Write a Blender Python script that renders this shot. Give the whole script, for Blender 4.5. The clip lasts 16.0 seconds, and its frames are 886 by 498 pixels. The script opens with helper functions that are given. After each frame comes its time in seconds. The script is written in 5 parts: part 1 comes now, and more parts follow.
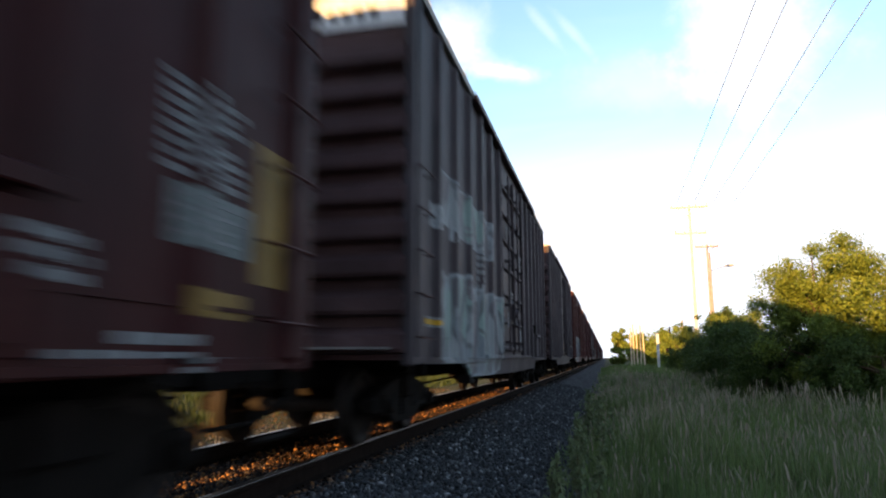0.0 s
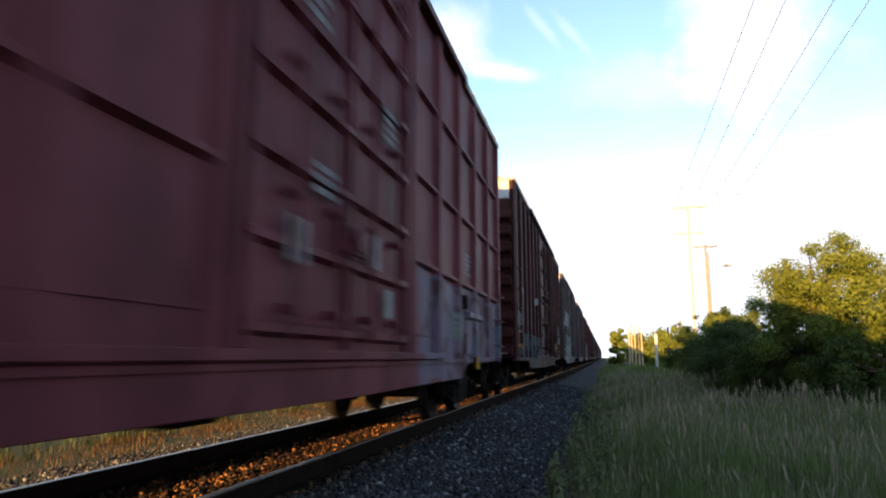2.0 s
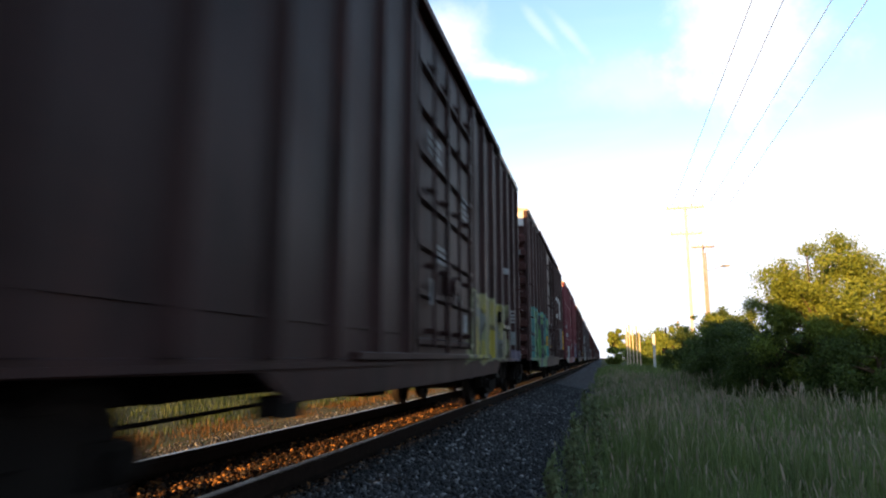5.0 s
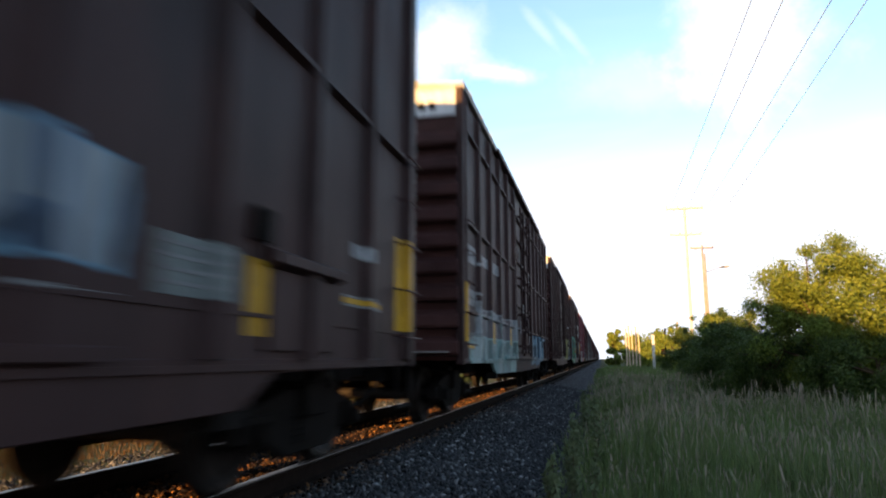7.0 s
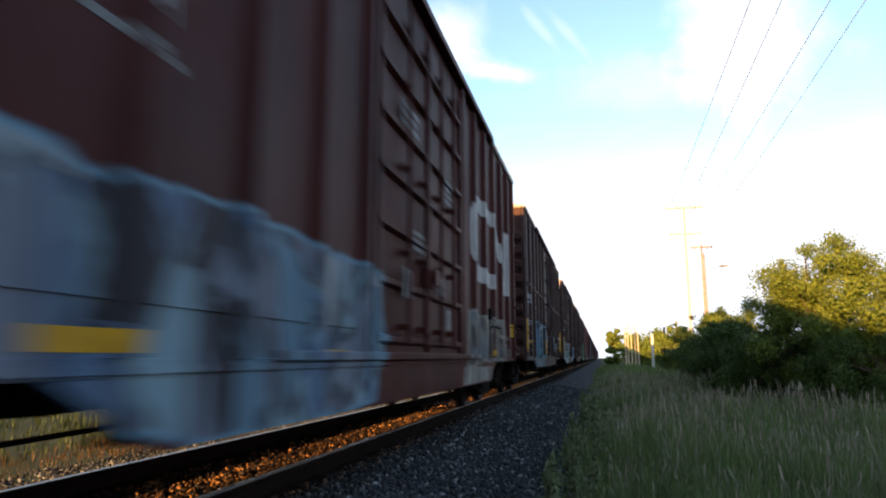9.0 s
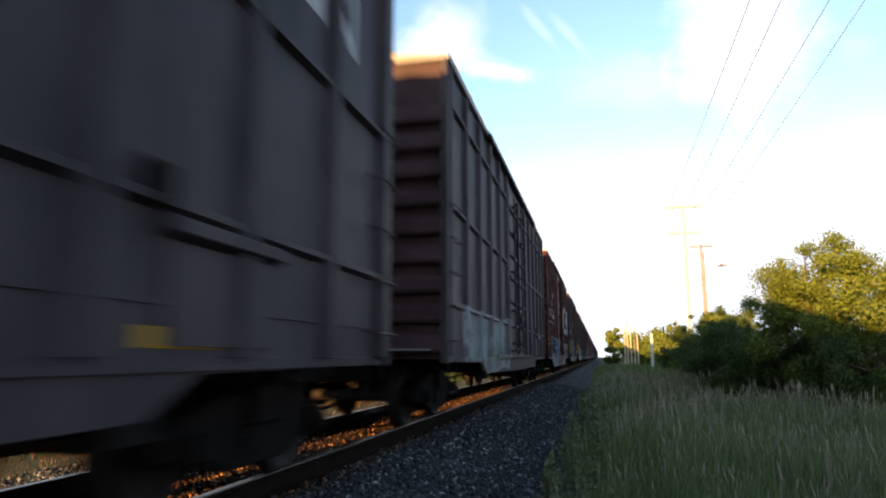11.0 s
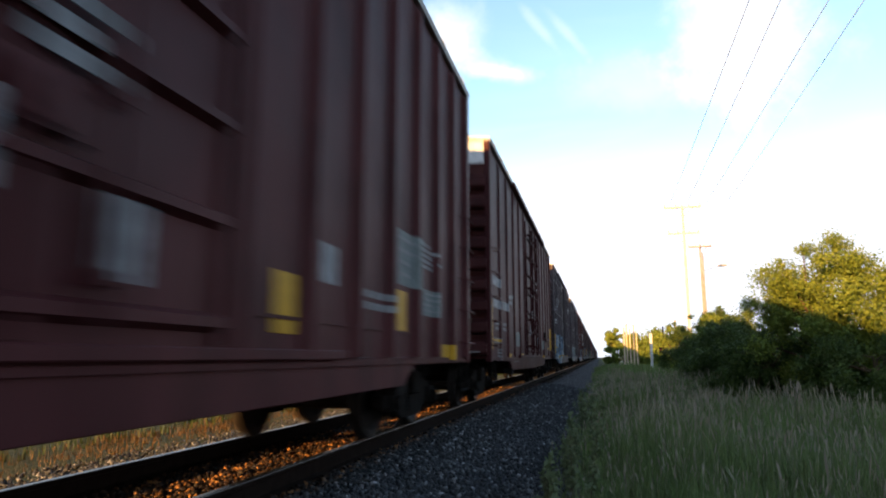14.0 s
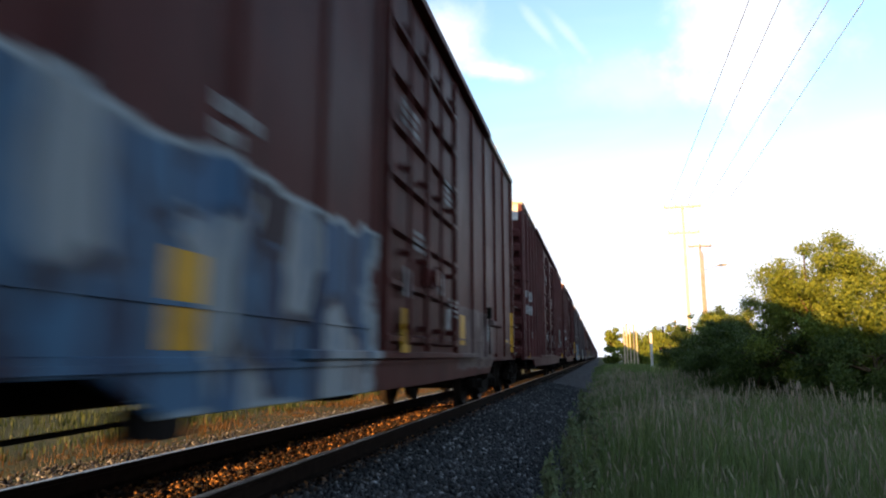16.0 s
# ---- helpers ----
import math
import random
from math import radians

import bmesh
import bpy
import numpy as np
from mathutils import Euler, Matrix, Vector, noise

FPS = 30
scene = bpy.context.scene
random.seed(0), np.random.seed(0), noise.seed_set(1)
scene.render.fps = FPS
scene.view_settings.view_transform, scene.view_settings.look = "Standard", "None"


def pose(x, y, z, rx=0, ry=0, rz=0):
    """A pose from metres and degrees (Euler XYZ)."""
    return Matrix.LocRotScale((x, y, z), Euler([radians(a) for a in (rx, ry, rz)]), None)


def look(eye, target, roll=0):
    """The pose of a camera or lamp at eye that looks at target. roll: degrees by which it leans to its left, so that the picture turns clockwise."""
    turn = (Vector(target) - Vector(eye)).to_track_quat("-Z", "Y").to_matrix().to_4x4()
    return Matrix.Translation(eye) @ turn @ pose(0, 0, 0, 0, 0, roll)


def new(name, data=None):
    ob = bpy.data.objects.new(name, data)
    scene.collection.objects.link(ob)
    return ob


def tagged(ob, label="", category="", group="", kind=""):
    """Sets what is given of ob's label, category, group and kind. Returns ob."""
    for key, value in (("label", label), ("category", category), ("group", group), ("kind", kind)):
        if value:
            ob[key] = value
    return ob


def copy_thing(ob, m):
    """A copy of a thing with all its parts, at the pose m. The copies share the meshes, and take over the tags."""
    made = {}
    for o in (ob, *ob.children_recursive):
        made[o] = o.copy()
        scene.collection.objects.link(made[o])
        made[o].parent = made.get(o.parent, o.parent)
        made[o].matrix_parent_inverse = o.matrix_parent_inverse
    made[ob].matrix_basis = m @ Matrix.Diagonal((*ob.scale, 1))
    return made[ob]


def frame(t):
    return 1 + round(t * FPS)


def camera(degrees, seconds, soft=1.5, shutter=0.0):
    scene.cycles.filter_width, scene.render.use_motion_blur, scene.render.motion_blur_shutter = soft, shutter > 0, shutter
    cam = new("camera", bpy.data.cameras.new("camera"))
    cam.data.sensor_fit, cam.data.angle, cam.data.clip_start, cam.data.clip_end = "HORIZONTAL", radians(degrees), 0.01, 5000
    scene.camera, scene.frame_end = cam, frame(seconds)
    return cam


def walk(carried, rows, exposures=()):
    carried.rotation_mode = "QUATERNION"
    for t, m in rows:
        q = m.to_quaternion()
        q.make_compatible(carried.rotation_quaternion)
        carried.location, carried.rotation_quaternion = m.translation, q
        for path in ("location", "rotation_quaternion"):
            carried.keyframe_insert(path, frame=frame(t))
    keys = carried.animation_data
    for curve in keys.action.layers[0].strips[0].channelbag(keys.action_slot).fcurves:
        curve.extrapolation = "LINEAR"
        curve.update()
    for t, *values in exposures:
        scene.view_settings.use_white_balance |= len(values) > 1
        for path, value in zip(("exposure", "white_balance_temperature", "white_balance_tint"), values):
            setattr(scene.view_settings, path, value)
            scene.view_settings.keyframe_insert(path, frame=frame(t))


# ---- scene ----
# World: z = 0 is the rail top, +y runs along the track away from the camera, +x is the grass side.
TRACK_X = -3.48
CAR_PITCH = 18.05
SPEED = 13.3

# ---------------------------------------------------------------- camera
EYE = Vector((0.0, 0.0, 0.95))
FOCAL = 1160.0
cam = camera(2 * math.degrees(math.atan(784 / FOCAL)), 16.0, 2.0, 0.6)


def aim(right, down):
    """Camera pose that puts the track's vanishing point that far right of and below the centre."""
    pitch = math.atan2(down, FOCAL)
    fwd = FOCAL * math.cos(pitch) + down * math.sin(pitch)
    az = -math.atan2(right, fwd)
    way = Vector((math.sin(az) * math.cos(pitch), math.cos(az) * math.cos(pitch), math.sin(pitch)))
    return look(EYE, EYE + way, 0)


DRIFT = [(0, 0, 0), (0.5, -1, 0), (1, -2.5, 0), (2.5, -3, 0), (3.5, -4, 0), (4.2, -5.5, 0), (6.3, -7.5, 1.5),
         (8, -8.5, 2), (9.2, -9.5, 0), (11.3, -10.5, -1), (12.5, -11, 0), (13, -12, 0), (14.5, -11, -1),
         (15, -10.5, -0.5), (16, -11.5, -1.5)]
walk(cam, [(t, aim(289.0 + dx, 192.0 + dy)) for t, dx, dy in DRIFT])

# ---------------------------------------------------------------- light
SUN_ELEVATION = radians(8.35)
SUN_WAY = Vector((0.36, 0.933, 0)).normalized() * math.cos(SUN_ELEVATION) + Vector((0, 0, -math.sin(SUN_ELEVATION)))
sun_data = bpy.data.lights.new("sun", "SUN")
sun_data.energy, sun_data.angle, sun_data.color = 4.8, radians(0.6), (1.0, 0.53, 0.17)
sun = new("sun", sun_data)
sun.matrix_world = look((-40, -80, 30), Vector((-40, -80, 30)) + SUN_WAY)
scene.view_settings.exposure = 2.0

world = bpy.data.worlds.new("evening_sky")
scene.world = world
world.use_nodes = True


def sky_nodes():
    nt = world.node_tree
    nt.nodes.clear()
    out = nt.nodes.new("ShaderNodeOutputWorld")
    bg = nt.nodes.new("ShaderNodeBackground")
    sky = nt.nodes.new("ShaderNodeTexSky")
    sky.sky_type, sky.sun_disc = "NISHITA", False
    sky.sun_elevation, sky.sun_rotation = SUN_ELEVATION, radians(201.1)
    sky.air_density, sky.dust_density, sky.ozone_density = 1.0, 0.6, 1.5
    co = nt.nodes.new("ShaderNodeTexCoord")

    def op(kind, a, b=None, clamp=False):
        n = nt.nodes.new("ShaderNodeMath")
        n.operation, n.use_clamp = kind, clamp
        for i, v in enumerate((a, b)):
            if v is None:
                continue
            if isinstance(v, (int, float)):
                n.inputs[i].default_value = v
            else:
                nt.links.new(v, n.inputs[i])
        return n.outputs[0]

    sep = nt.nodes.new("ShaderNodeSeparateXYZ")
    nt.links.new(co.outputs["Generated"], sep.inputs[0])
    up = op("MAXIMUM", sep.outputs[2], 0.0)
    # wispy cloud layer: the view ray meets a plane overhead
    flat = nt.nodes.new("ShaderNodeVectorMath")
    flat.operation = "DIVIDE"
    comb = nt.nodes.new("ShaderNodeCombineXYZ")
    den = op("ADD", up, 0.12)
    for i in range(3):
        nt.links.new(den, comb.inputs[i])
    nt.links.new(co.outputs["Generated"], flat.inputs[0])
    nt.links.new(comb.outputs[0], flat.inputs[1])
    stretch = nt.nodes.new("ShaderNodeMapping")
    stretch.inputs["Rotation"].default_value = (0, 0, radians(35))
    stretch.inputs["Scale"].default_value = (0.8, 1.9, 1.0)
    stretch.inputs["Location"].default_value = (0.35, 0.9, 0)
    nt.links.new(flat.outputs[0], stretch.inputs[0])
    nz = nt.nodes.new("ShaderNodeTexNoise")
    nz.inputs["Scale"].default_value, nz.inputs["Detail"].default_value = 1.1, 7
    nz.inputs["Roughness"].default_value, nz.inputs["Distortion"].default_value = 0.55, 0.5
    nt.links.new(stretch.outputs[0], nz.inputs[0])
    wisps = op("MULTIPLY", op("SUBTRACT", nz.outputs[0], 0.47, False), 2.2, True)
    edge_noise = nt.nodes.new("ShaderNodeTexNoise")
    edge_noise.inputs["Scale"].default_value, edge_noise.inputs["Detail"].default_value = 16.0, 8
    edge_noise.inputs["Roughness"].default_value = 0.6
    nt.links.new(co.outputs["Generated"], edge_noise.inputs[0])
    ragged = op("MULTIPLY", op("SUBTRACT", edge_noise.outputs[0], 0.5), 2.0)
    # low haze towards the horizon
    low = op("ADD", up, op("MULTIPLY", op("SUBTRACT", nz.outputs[0], 0.5), 0.16))
    haze = nt.nodes.new("ShaderNodeMapRange")
    haze.interpolation_type = "SMOOTHSTEP"
    for i, v in ((1, 0.335), (2, 0.19), (3, 0.0), (4, 1.0)):
        haze.inputs[i].default_value = v
    nt.links.new(low, haze.inputs[0])
    cover = op("ADD", op("ADD", op("MULTIPLY", wisps, 0.22), 0.02), haze.outputs[0], True)
    # three cloud patches: a large soft one, a streak, a long veil
    def patch(az, el, wide, high, tilt, amount, cover):
        a, e = radians(az), radians(el)
        c = Vector((math.sin(a) * math.cos(e), math.cos(a) * math.cos(e), math.sin(e)))
        r = Vector((math.cos(a), -math.sin(a), 0))
        u = r.cross(c)
        r, u = r * math.cos(tilt) + u * math.sin(tilt), u * math.cos(tilt) - r * math.sin(tilt)
        parts = []
        for axis, size in ((r, wide), (u, high)):
            d = nt.nodes.new("ShaderNodeVectorMath")
            d.operation = "DOT_PRODUCT"
            nt.links.new(co.outputs["Generated"], d.inputs[0])
            d.inputs[1].default_value = axis
            s = op("DIVIDE", d.outputs["Value"], size)
            parts.append(op("MULTIPLY", s, s))
        front = nt.nodes.new("ShaderNodeVectorMath")
        front.operation = "DOT_PRODUCT"
        nt.links.new(co.outputs["Generated"], front.inputs[0])
        front.inputs[1].default_value = c
        ahead = op("GREATER_THAN", front.outputs["Value"], 0.3)
        r2 = op("ADD", parts[0], parts[1])
        r2 = op("ADD", op("POWER", r2, 0.5), ragged)
        fade = nt.nodes.new("ShaderNodeMapRange")
        fade.interpolation_type = "SMOOTHSTEP"
        for i, v in ((1, 1.5), (2, 0.1), (3, 0.0), (4, 1.0)):
            fade.inputs[i].default_value = v
        nt.links.new(r2, fade.inputs[0])
        soft = fade.outputs[0]
        return op("ADD", cover, op("MULTIPLY", op("MULTIPLY", soft, amount), ahead), True)

    for row in CLOUDS:
        cover = patch(*row, cover)
    white = nt.nodes.new("ShaderNodeMix")
    white.data_type = "RGBA"
    nt.links.new(cover, white.inputs["Factor"])
    nt.links.new(sky.outputs[0], white.inputs["A"])
    white.inputs["B"].default_value = CLOUD_LIGHT
    nt.links.new(white.outputs["Result"], bg.inputs[0])
    bg.inputs[1].default_value = SKY_STRENGTH
    nt.links.new(bg.outputs[0], out.inputs[0])


SKY_STRENGTH = 0.12
CLOUD_LIGHT = (2.56, 2.68, 3.05, 1)
# azimuth right of the track, elevation, half width, half height, tilt, amount
CLOUDS = [
    (13.15, 25.0, 0.0875, 0.1042, 0.1, 1.0),
    (13.38, 20.09, 0.0375, 0.0292, 0.4, 0.9),
    (-7.31, 24.28, 0.0458, 0.0142, -0.12, 1.0),
    (-10.16, 25.19, 0.0583, 0.0183, -0.25, 0.5),
    (-4.12, 27.48, 0.0417, 0.0075, -0.9, 0.3),
    (-1.59, 26.84, 0.0417, 0.0075, -0.9, 0.3),
    (-13.31, 27.58, 0.05, 0.05, 0, 0.6),
    (19.08, 15.44, 0.1, 0.0183, 0.2, 0.9),
    (-14.88, 24.4, 0.05, 0.075, 0, 0.6),
    (3.41, 22.56, 0.1083, 0.0333, -0.2, 0.35),
]
sky_nodes()

# ---------------------------------------------------------------- materials
def graph(name):
    m = bpy.data.materials.new(name)
    m.use_nodes = True
    nt = m.node_tree
    return m, nt, nt.nodes["Principled BSDF"]


def mixed(nt, fac, a, b, kind="MIX"):
    n = nt.nodes.new("ShaderNodeMix")
    n.data_type, n.blend_type = "RGBA", kind
    for key, v in (("Factor", fac), ("A", a), ("B", b)):
        if isinstance(v, tuple):
            n.inputs[key].default_value = (*v[:3], 1)
        elif isinstance(v, (int, float)):
            n.inputs[key].default_value = v
        else:
            nt.links.new(v, n.inputs[key])
    return n.outputs["Result"]


def calc(nt, kind, a, b=None, clamp=False):
    n = nt.nodes.new("ShaderNodeMath")
    n.operation, n.use_clamp = kind, clamp
    for i, v in enumerate((a, b)):
        if v is None:
            continue
        if isinstance(v, (int, float)):
            n.inputs[i].default_value = v
        else:
            nt.links.new(v, n.inputs[i])
    return n.outputs[0]


def coords(nt, scale=(1, 1, 1), shift=(0, 0, 0)):
    c = nt.nodes.new("ShaderNodeTexCoord")
    mp = nt.nodes.new("ShaderNodeMapping")
    mp.inputs["Scale"].default_value = scale
    mp.inputs["Location"].default_value = shift
    nt.links.new(c.outputs["Object"], mp.inputs[0])
    return mp.outputs[0]


def grain(nt, scale, detail=4, rough=0.55, vec=None, distort=0.0):
    n = nt.nodes.new("ShaderNodeTexNoise")
    n.inputs["Scale"].default_value, n.inputs["Detail"].default_value = scale, detail
    n.inputs["Roughness"].default_value, n.inputs["Distortion"].default_value = rough, distort
    nt.links.new(vec if vec is not None else coords(nt), n.inputs[0])
    return n.outputs[0]


def ramp(nt, v, stops):
    n = nt.nodes.new("ShaderNodeValToRGB")
    e = n.color_ramp.elements
    while len(e) < len(stops):
        e.new(0.5)
    for el, (p, c) in zip(e, stops):
        el.position = p
        el.color = (c, c, c, 1) if isinstance(c, (int, float)) else (*c, 1)
    nt.links.new(v, n.inputs[0])
    return n.outputs[0]


def relief(nt, bsdf, height, strength, distance):
    b = nt.nodes.new("ShaderNodeBump")
    b.inputs["Strength"].default_value, b.inputs["Distance"].default_value = strength, distance
    nt.links.new(height, b.inputs["Height"])
    nt.links.new(b.outputs[0], bsdf.inputs["Normal"])


def plain_material(name, dark, light, scale=6.0, rough=0.7, metal=0.0, bump=0.15, distance=0.01, fine=60.0, sheen=0.15):
    m, nt, b = graph(name)
    a = grain(nt, scale, 5)
    f = grain(nt, fine, 3)
    both = calc(nt, "ADD", calc(nt, "MULTIPLY", a, 0.65), calc(nt, "MULTIPLY", f, 0.35))
    col = mixed(nt, ramp(nt, both, [(0.33, 0.0), (0.66, 1.0)]), dark, light)
    nt.links.new(col, b.inputs["Base Color"])
    b.inputs["Roughness"].default_value, b.inputs["Metallic"].default_value = rough, metal
    b.inputs["Specular IOR Level"].default_value = sheen
    relief(nt, b, both, bump, distance)
    return m


def leaf_material(name, dark, light, rough=0.55):
    m, nt, b = graph(name)
    g = nt.nodes.new("ShaderNodeNewGeometry")
    big = grain(nt, 0.9, 3)
    v = calc(nt, "ADD", calc(nt, "MULTIPLY", g.outputs["Random Per Island"], 0.6), calc(nt, "MULTIPLY", big, 0.4))
    col = mixed(nt, v, dark, light)
    nt.links.new(col, b.inputs["Base Color"])
    b.inputs["Roughness"].default_value = rough
    b.inputs["Specular IOR Level"].default_value = 0.25
    tr = nt.nodes.new("ShaderNodeBsdfTranslucent")
    nt.links.new(col, tr.inputs[0])
    mx = nt.nodes.new("ShaderNodeMixShader")
    mx.inputs[0].default_value = 0.3
    nt.links.new(b.outputs[0], mx.inputs[1])
    nt.links.new(tr.outputs[0], mx.inputs[2])
    nt.links.new(mx.outputs[0], nt.nodes["Material Output"].inputs[0])
    return m


def meadow_material(name, dark, light, dry, share):
    """Grass whose patches go from green to dry, each blade a little different."""
    m, nt, b = graph(name)
    g = nt.nodes.new("ShaderNodeNewGeometry")
    flat = coords(nt, (1, 1, 0))
    patchy = ramp(nt, grain(nt, 0.55, 4, 0.6, flat), [(0.40, 0.0), (0.62, 1.0)])
    tufts = grain(nt, 2.4, 3, 0.5, flat)
    v = calc(nt, "ADD", calc(nt, "MULTIPLY", g.outputs["Random Per Island"], 0.55), calc(nt, "SUBTRACT", calc(nt, "MULTIPLY", tufts, 1.1), 0.33), True)
    col = mixed(nt, v, dark, light)
    odd = calc(nt, "MULTIPLY", g.outputs["Random Per Island"], 7.31)
    odd = calc(nt, "MULTIPLY", calc(nt, "FRACT", odd), patchy)
    col = mixed(nt, calc(nt, "MULTIPLY", odd, share), col, dry)
    nt.links.new(col, b.inputs["Base Color"])
    b.inputs["Roughness"].default_value = 0.6
    b.inputs["Specular IOR Level"].default_value = 0.2
    tr = nt.nodes.new("ShaderNodeBsdfTranslucent")
    nt.links.new(col, tr.inputs[0])
    mx = nt.nodes.new("ShaderNodeMixShader")
    mx.inputs[0].default_value = 0.3
    nt.links.new(b.outputs[0], mx.inputs[1])
    nt.links.new(tr.outputs[0], mx.inputs[2])
    nt.links.new(mx.outputs[0], nt.nodes["Material Output"].inputs[0])
    return m


def car_paint(name, base, faded, rust=0.35, tags=(), seed=0.0):
    """Weathered boxcar paint in the car's own space; tags are sprayed pieces: (y, z, half length, half height, colours)."""
    m, nt, b = graph(name)
    vec = coords(nt, shift=(seed, seed * 1.7, 0))
    streaks = grain(nt, 1.0, 6, 0.6, coords(nt, (1.0, 5.0, 0.5), (seed, seed, 0)))
    big = grain(nt, 0.7, 4, 0.55, vec)
    fine = grain(nt, 45.0, 4, 0.6, vec)
    col = mixed(nt, ramp(nt, calc(nt, "ADD", calc(nt, "MULTIPLY", streaks, 0.6), calc(nt, "MULTIPLY", big, 0.4)), [(0.35, 0.0), (0.68, 1.0)]), base, faded)
    col = mixed(nt, calc(nt, "MULTIPLY", ramp(nt, calc(nt, "ADD", calc(nt, "MULTIPLY", streaks, 0.5), calc(nt, "MULTIPLY", fine, 0.5)), [(0.52, 0.0), (0.62, 1.0)]), rust), col, (0.055, 0.021, 0.013))
    grime = ramp(nt, grain(nt, 1.0, 5, 0.6, coords(nt, (1.0, 2.2, 0.9), (seed * 2, seed, seed))), [(0.46, 0.0), (0.66, 1.0)])
    col = mixed(nt, calc(nt, "MULTIPLY", grime, 0.6), col, (base[0] * 0.45, base[1] * 0.5, base[2] * 0.5))
    chalk = ramp(nt, grain(nt, 1.0, 6, 0.65, coords(nt, (1.0, 9.0, 0.35), (seed, seed * 3, seed))), [(0.60, 0.0), (0.72, 1.0)])
    col = mixed(nt, calc(nt, "MULTIPLY", chalk, 0.5), col, (faded[0] * 1.6, faded[1] * 1.7, faded[2] * 1.7))
    gloss = calc(nt, "ADD", calc(nt, "MULTIPLY", big, 0.35), 0.38)
    if tags:
        c = nt.nodes.new("ShaderNodeTexCoord")
        sep = nt.nodes.new("ShaderNodeSeparateXYZ")
        nt.links.new(c.outputs["Object"], sep.inputs[0])
        wob = grain(nt, 1.1, 4, 0.55, coords(nt, (0.0, 1, 1), (0, seed + 3, seed)))
        for y, z, half_y, half_z, colours in tags:
            dy = calc(nt, "DIVIDE", calc(nt, "SUBTRACT", sep.outputs[1], y), half_y)
            dz = calc(nt, "DIVIDE", calc(nt, "SUBTRACT", sep.outputs[2], z), half_z)
            far = calc(nt, "MAXIMUM", calc(nt, "ABSOLUTE", dy), calc(nt, "ABSOLUTE", dz))
            edge = calc(nt, "ADD", far, calc(nt, "MULTIPLY", calc(nt, "SUBTRACT", wob, 0.5), 0.75))
            mask = calc(nt, "MULTIPLY", calc(nt, "SUBTRACT", 1.0, edge), 14.0, True)
            letters = nt.nodes.new("ShaderNodeTexVoronoi")
            letters.inputs["Scale"].default_value = 1.9
            letters.distance = "CHEBYCHEV"
            warp = nt.nodes.new("ShaderNodeVectorMath")
            warp.operation = "MULTIPLY_ADD"
            nn = nt.nodes.new("ShaderNodeTexNoise")
            nn.inputs["Scale"].default_value, nn.inputs["Detail"].default_value = 1.3, 2
            lv = coords(nt, (0.0, 1.25, 0.62), (0, seed + y, seed * 2 + z))
            nt.links.new(lv, nn.inputs[0])
            nt.links.new(nn.outputs["Color"], warp.inputs[0])
            warp.inputs[1].default_value = (0, 0.8, 0.9)
            nt.links.new(lv, warp.inputs[2])
            nt.links.new(warp.outputs[0], letters.inputs[0])
            sep2 = nt.nodes.new("ShaderNodeSeparateColor")
            nt.links.new(letters.outputs["Color"], sep2.inputs[0])
            cr = nt.nodes.new("ShaderNodeValToRGB")
            e = cr.color_ramp.elements
            while len(e) < len(colours):
                e.new(0.5)
            cr.color_ramp.interpolation = "CONSTANT"
            for i, (el, cc) in enumerate(zip(e, colours)):
                el.position, el.color = i / len(colours), (*cc, 1)
            nt.links.new(sep2.outputs[0], cr.inputs[0])
            soft = nt.nodes.new("ShaderNodeTexVoronoi")
            soft.feature = "DISTANCE_TO_EDGE"
            soft.inputs["Scale"].default_value = 1.9
            nt.links.new(warp.outputs[0], soft.inputs[0])
            line = ramp(nt, soft.outputs["Distance"], [(0.035, 1.0), (0.08, 0.0)])
            paint = mixed(nt, calc(nt, "MULTIPLY", line, 0.75), cr.outputs[0], colours[-1])
            speck = ramp(nt, grain(nt, 2.6, 5, 0.6, lv), [(0.56, 0.0), (0.63, 1.0)])
            paint = mixed(nt, calc(nt, "MULTIPLY", speck, 0.6), paint, colours[1])
            paint = mixed(nt, calc(nt, "MULTIPLY", streaks, 0.5), paint, base)
            rim = calc(nt, "MULTIPLY", calc(nt, "SUBTRACT", 1.06, edge), 14.0, True)
            col = mixed(nt, rim, col, colours[0])
            col = mixed(nt, mask, col, paint)
    nt.links.new(col, b.inputs["Base Color"])
    nt.links.new(gloss, b.inputs["Roughness"])
    b.inputs["Specular IOR Level"].default_value = 0.09
    relief(nt, b, calc(nt, "ADD", calc(nt, "MULTIPLY", big, 0.8), calc(nt, "MULTIPLY", fine, 0.2)), 0.25, 0.02)
    return m


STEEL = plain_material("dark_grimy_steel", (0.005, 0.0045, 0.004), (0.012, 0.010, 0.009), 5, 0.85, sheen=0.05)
RAIL_SIDE = plain_material("rusty_rail_steel", (0.006, 0.004, 0.003), (0.014, 0.009, 0.007), 8, 0.9, sheen=0.04)
RAIL_TOP = plain_material("polished_rail_head", (0.05, 0.047, 0.045), (0.10, 0.095, 0.09), 4, 0.36, 1.0, 0.03)
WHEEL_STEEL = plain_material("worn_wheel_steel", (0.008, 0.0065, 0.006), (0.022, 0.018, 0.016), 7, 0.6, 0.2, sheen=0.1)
TREAD = plain_material("bright_wheel_tread", (0.35, 0.35, 0.35), (0.6, 0.6, 0.6), 6, 0.3, 1.0, 0.03)
WHITE_PAINT = plain_material("dull_white_stencil_paint", (0.36, 0.37, 0.38), (0.62, 0.63, 0.64), 9, 0.6)
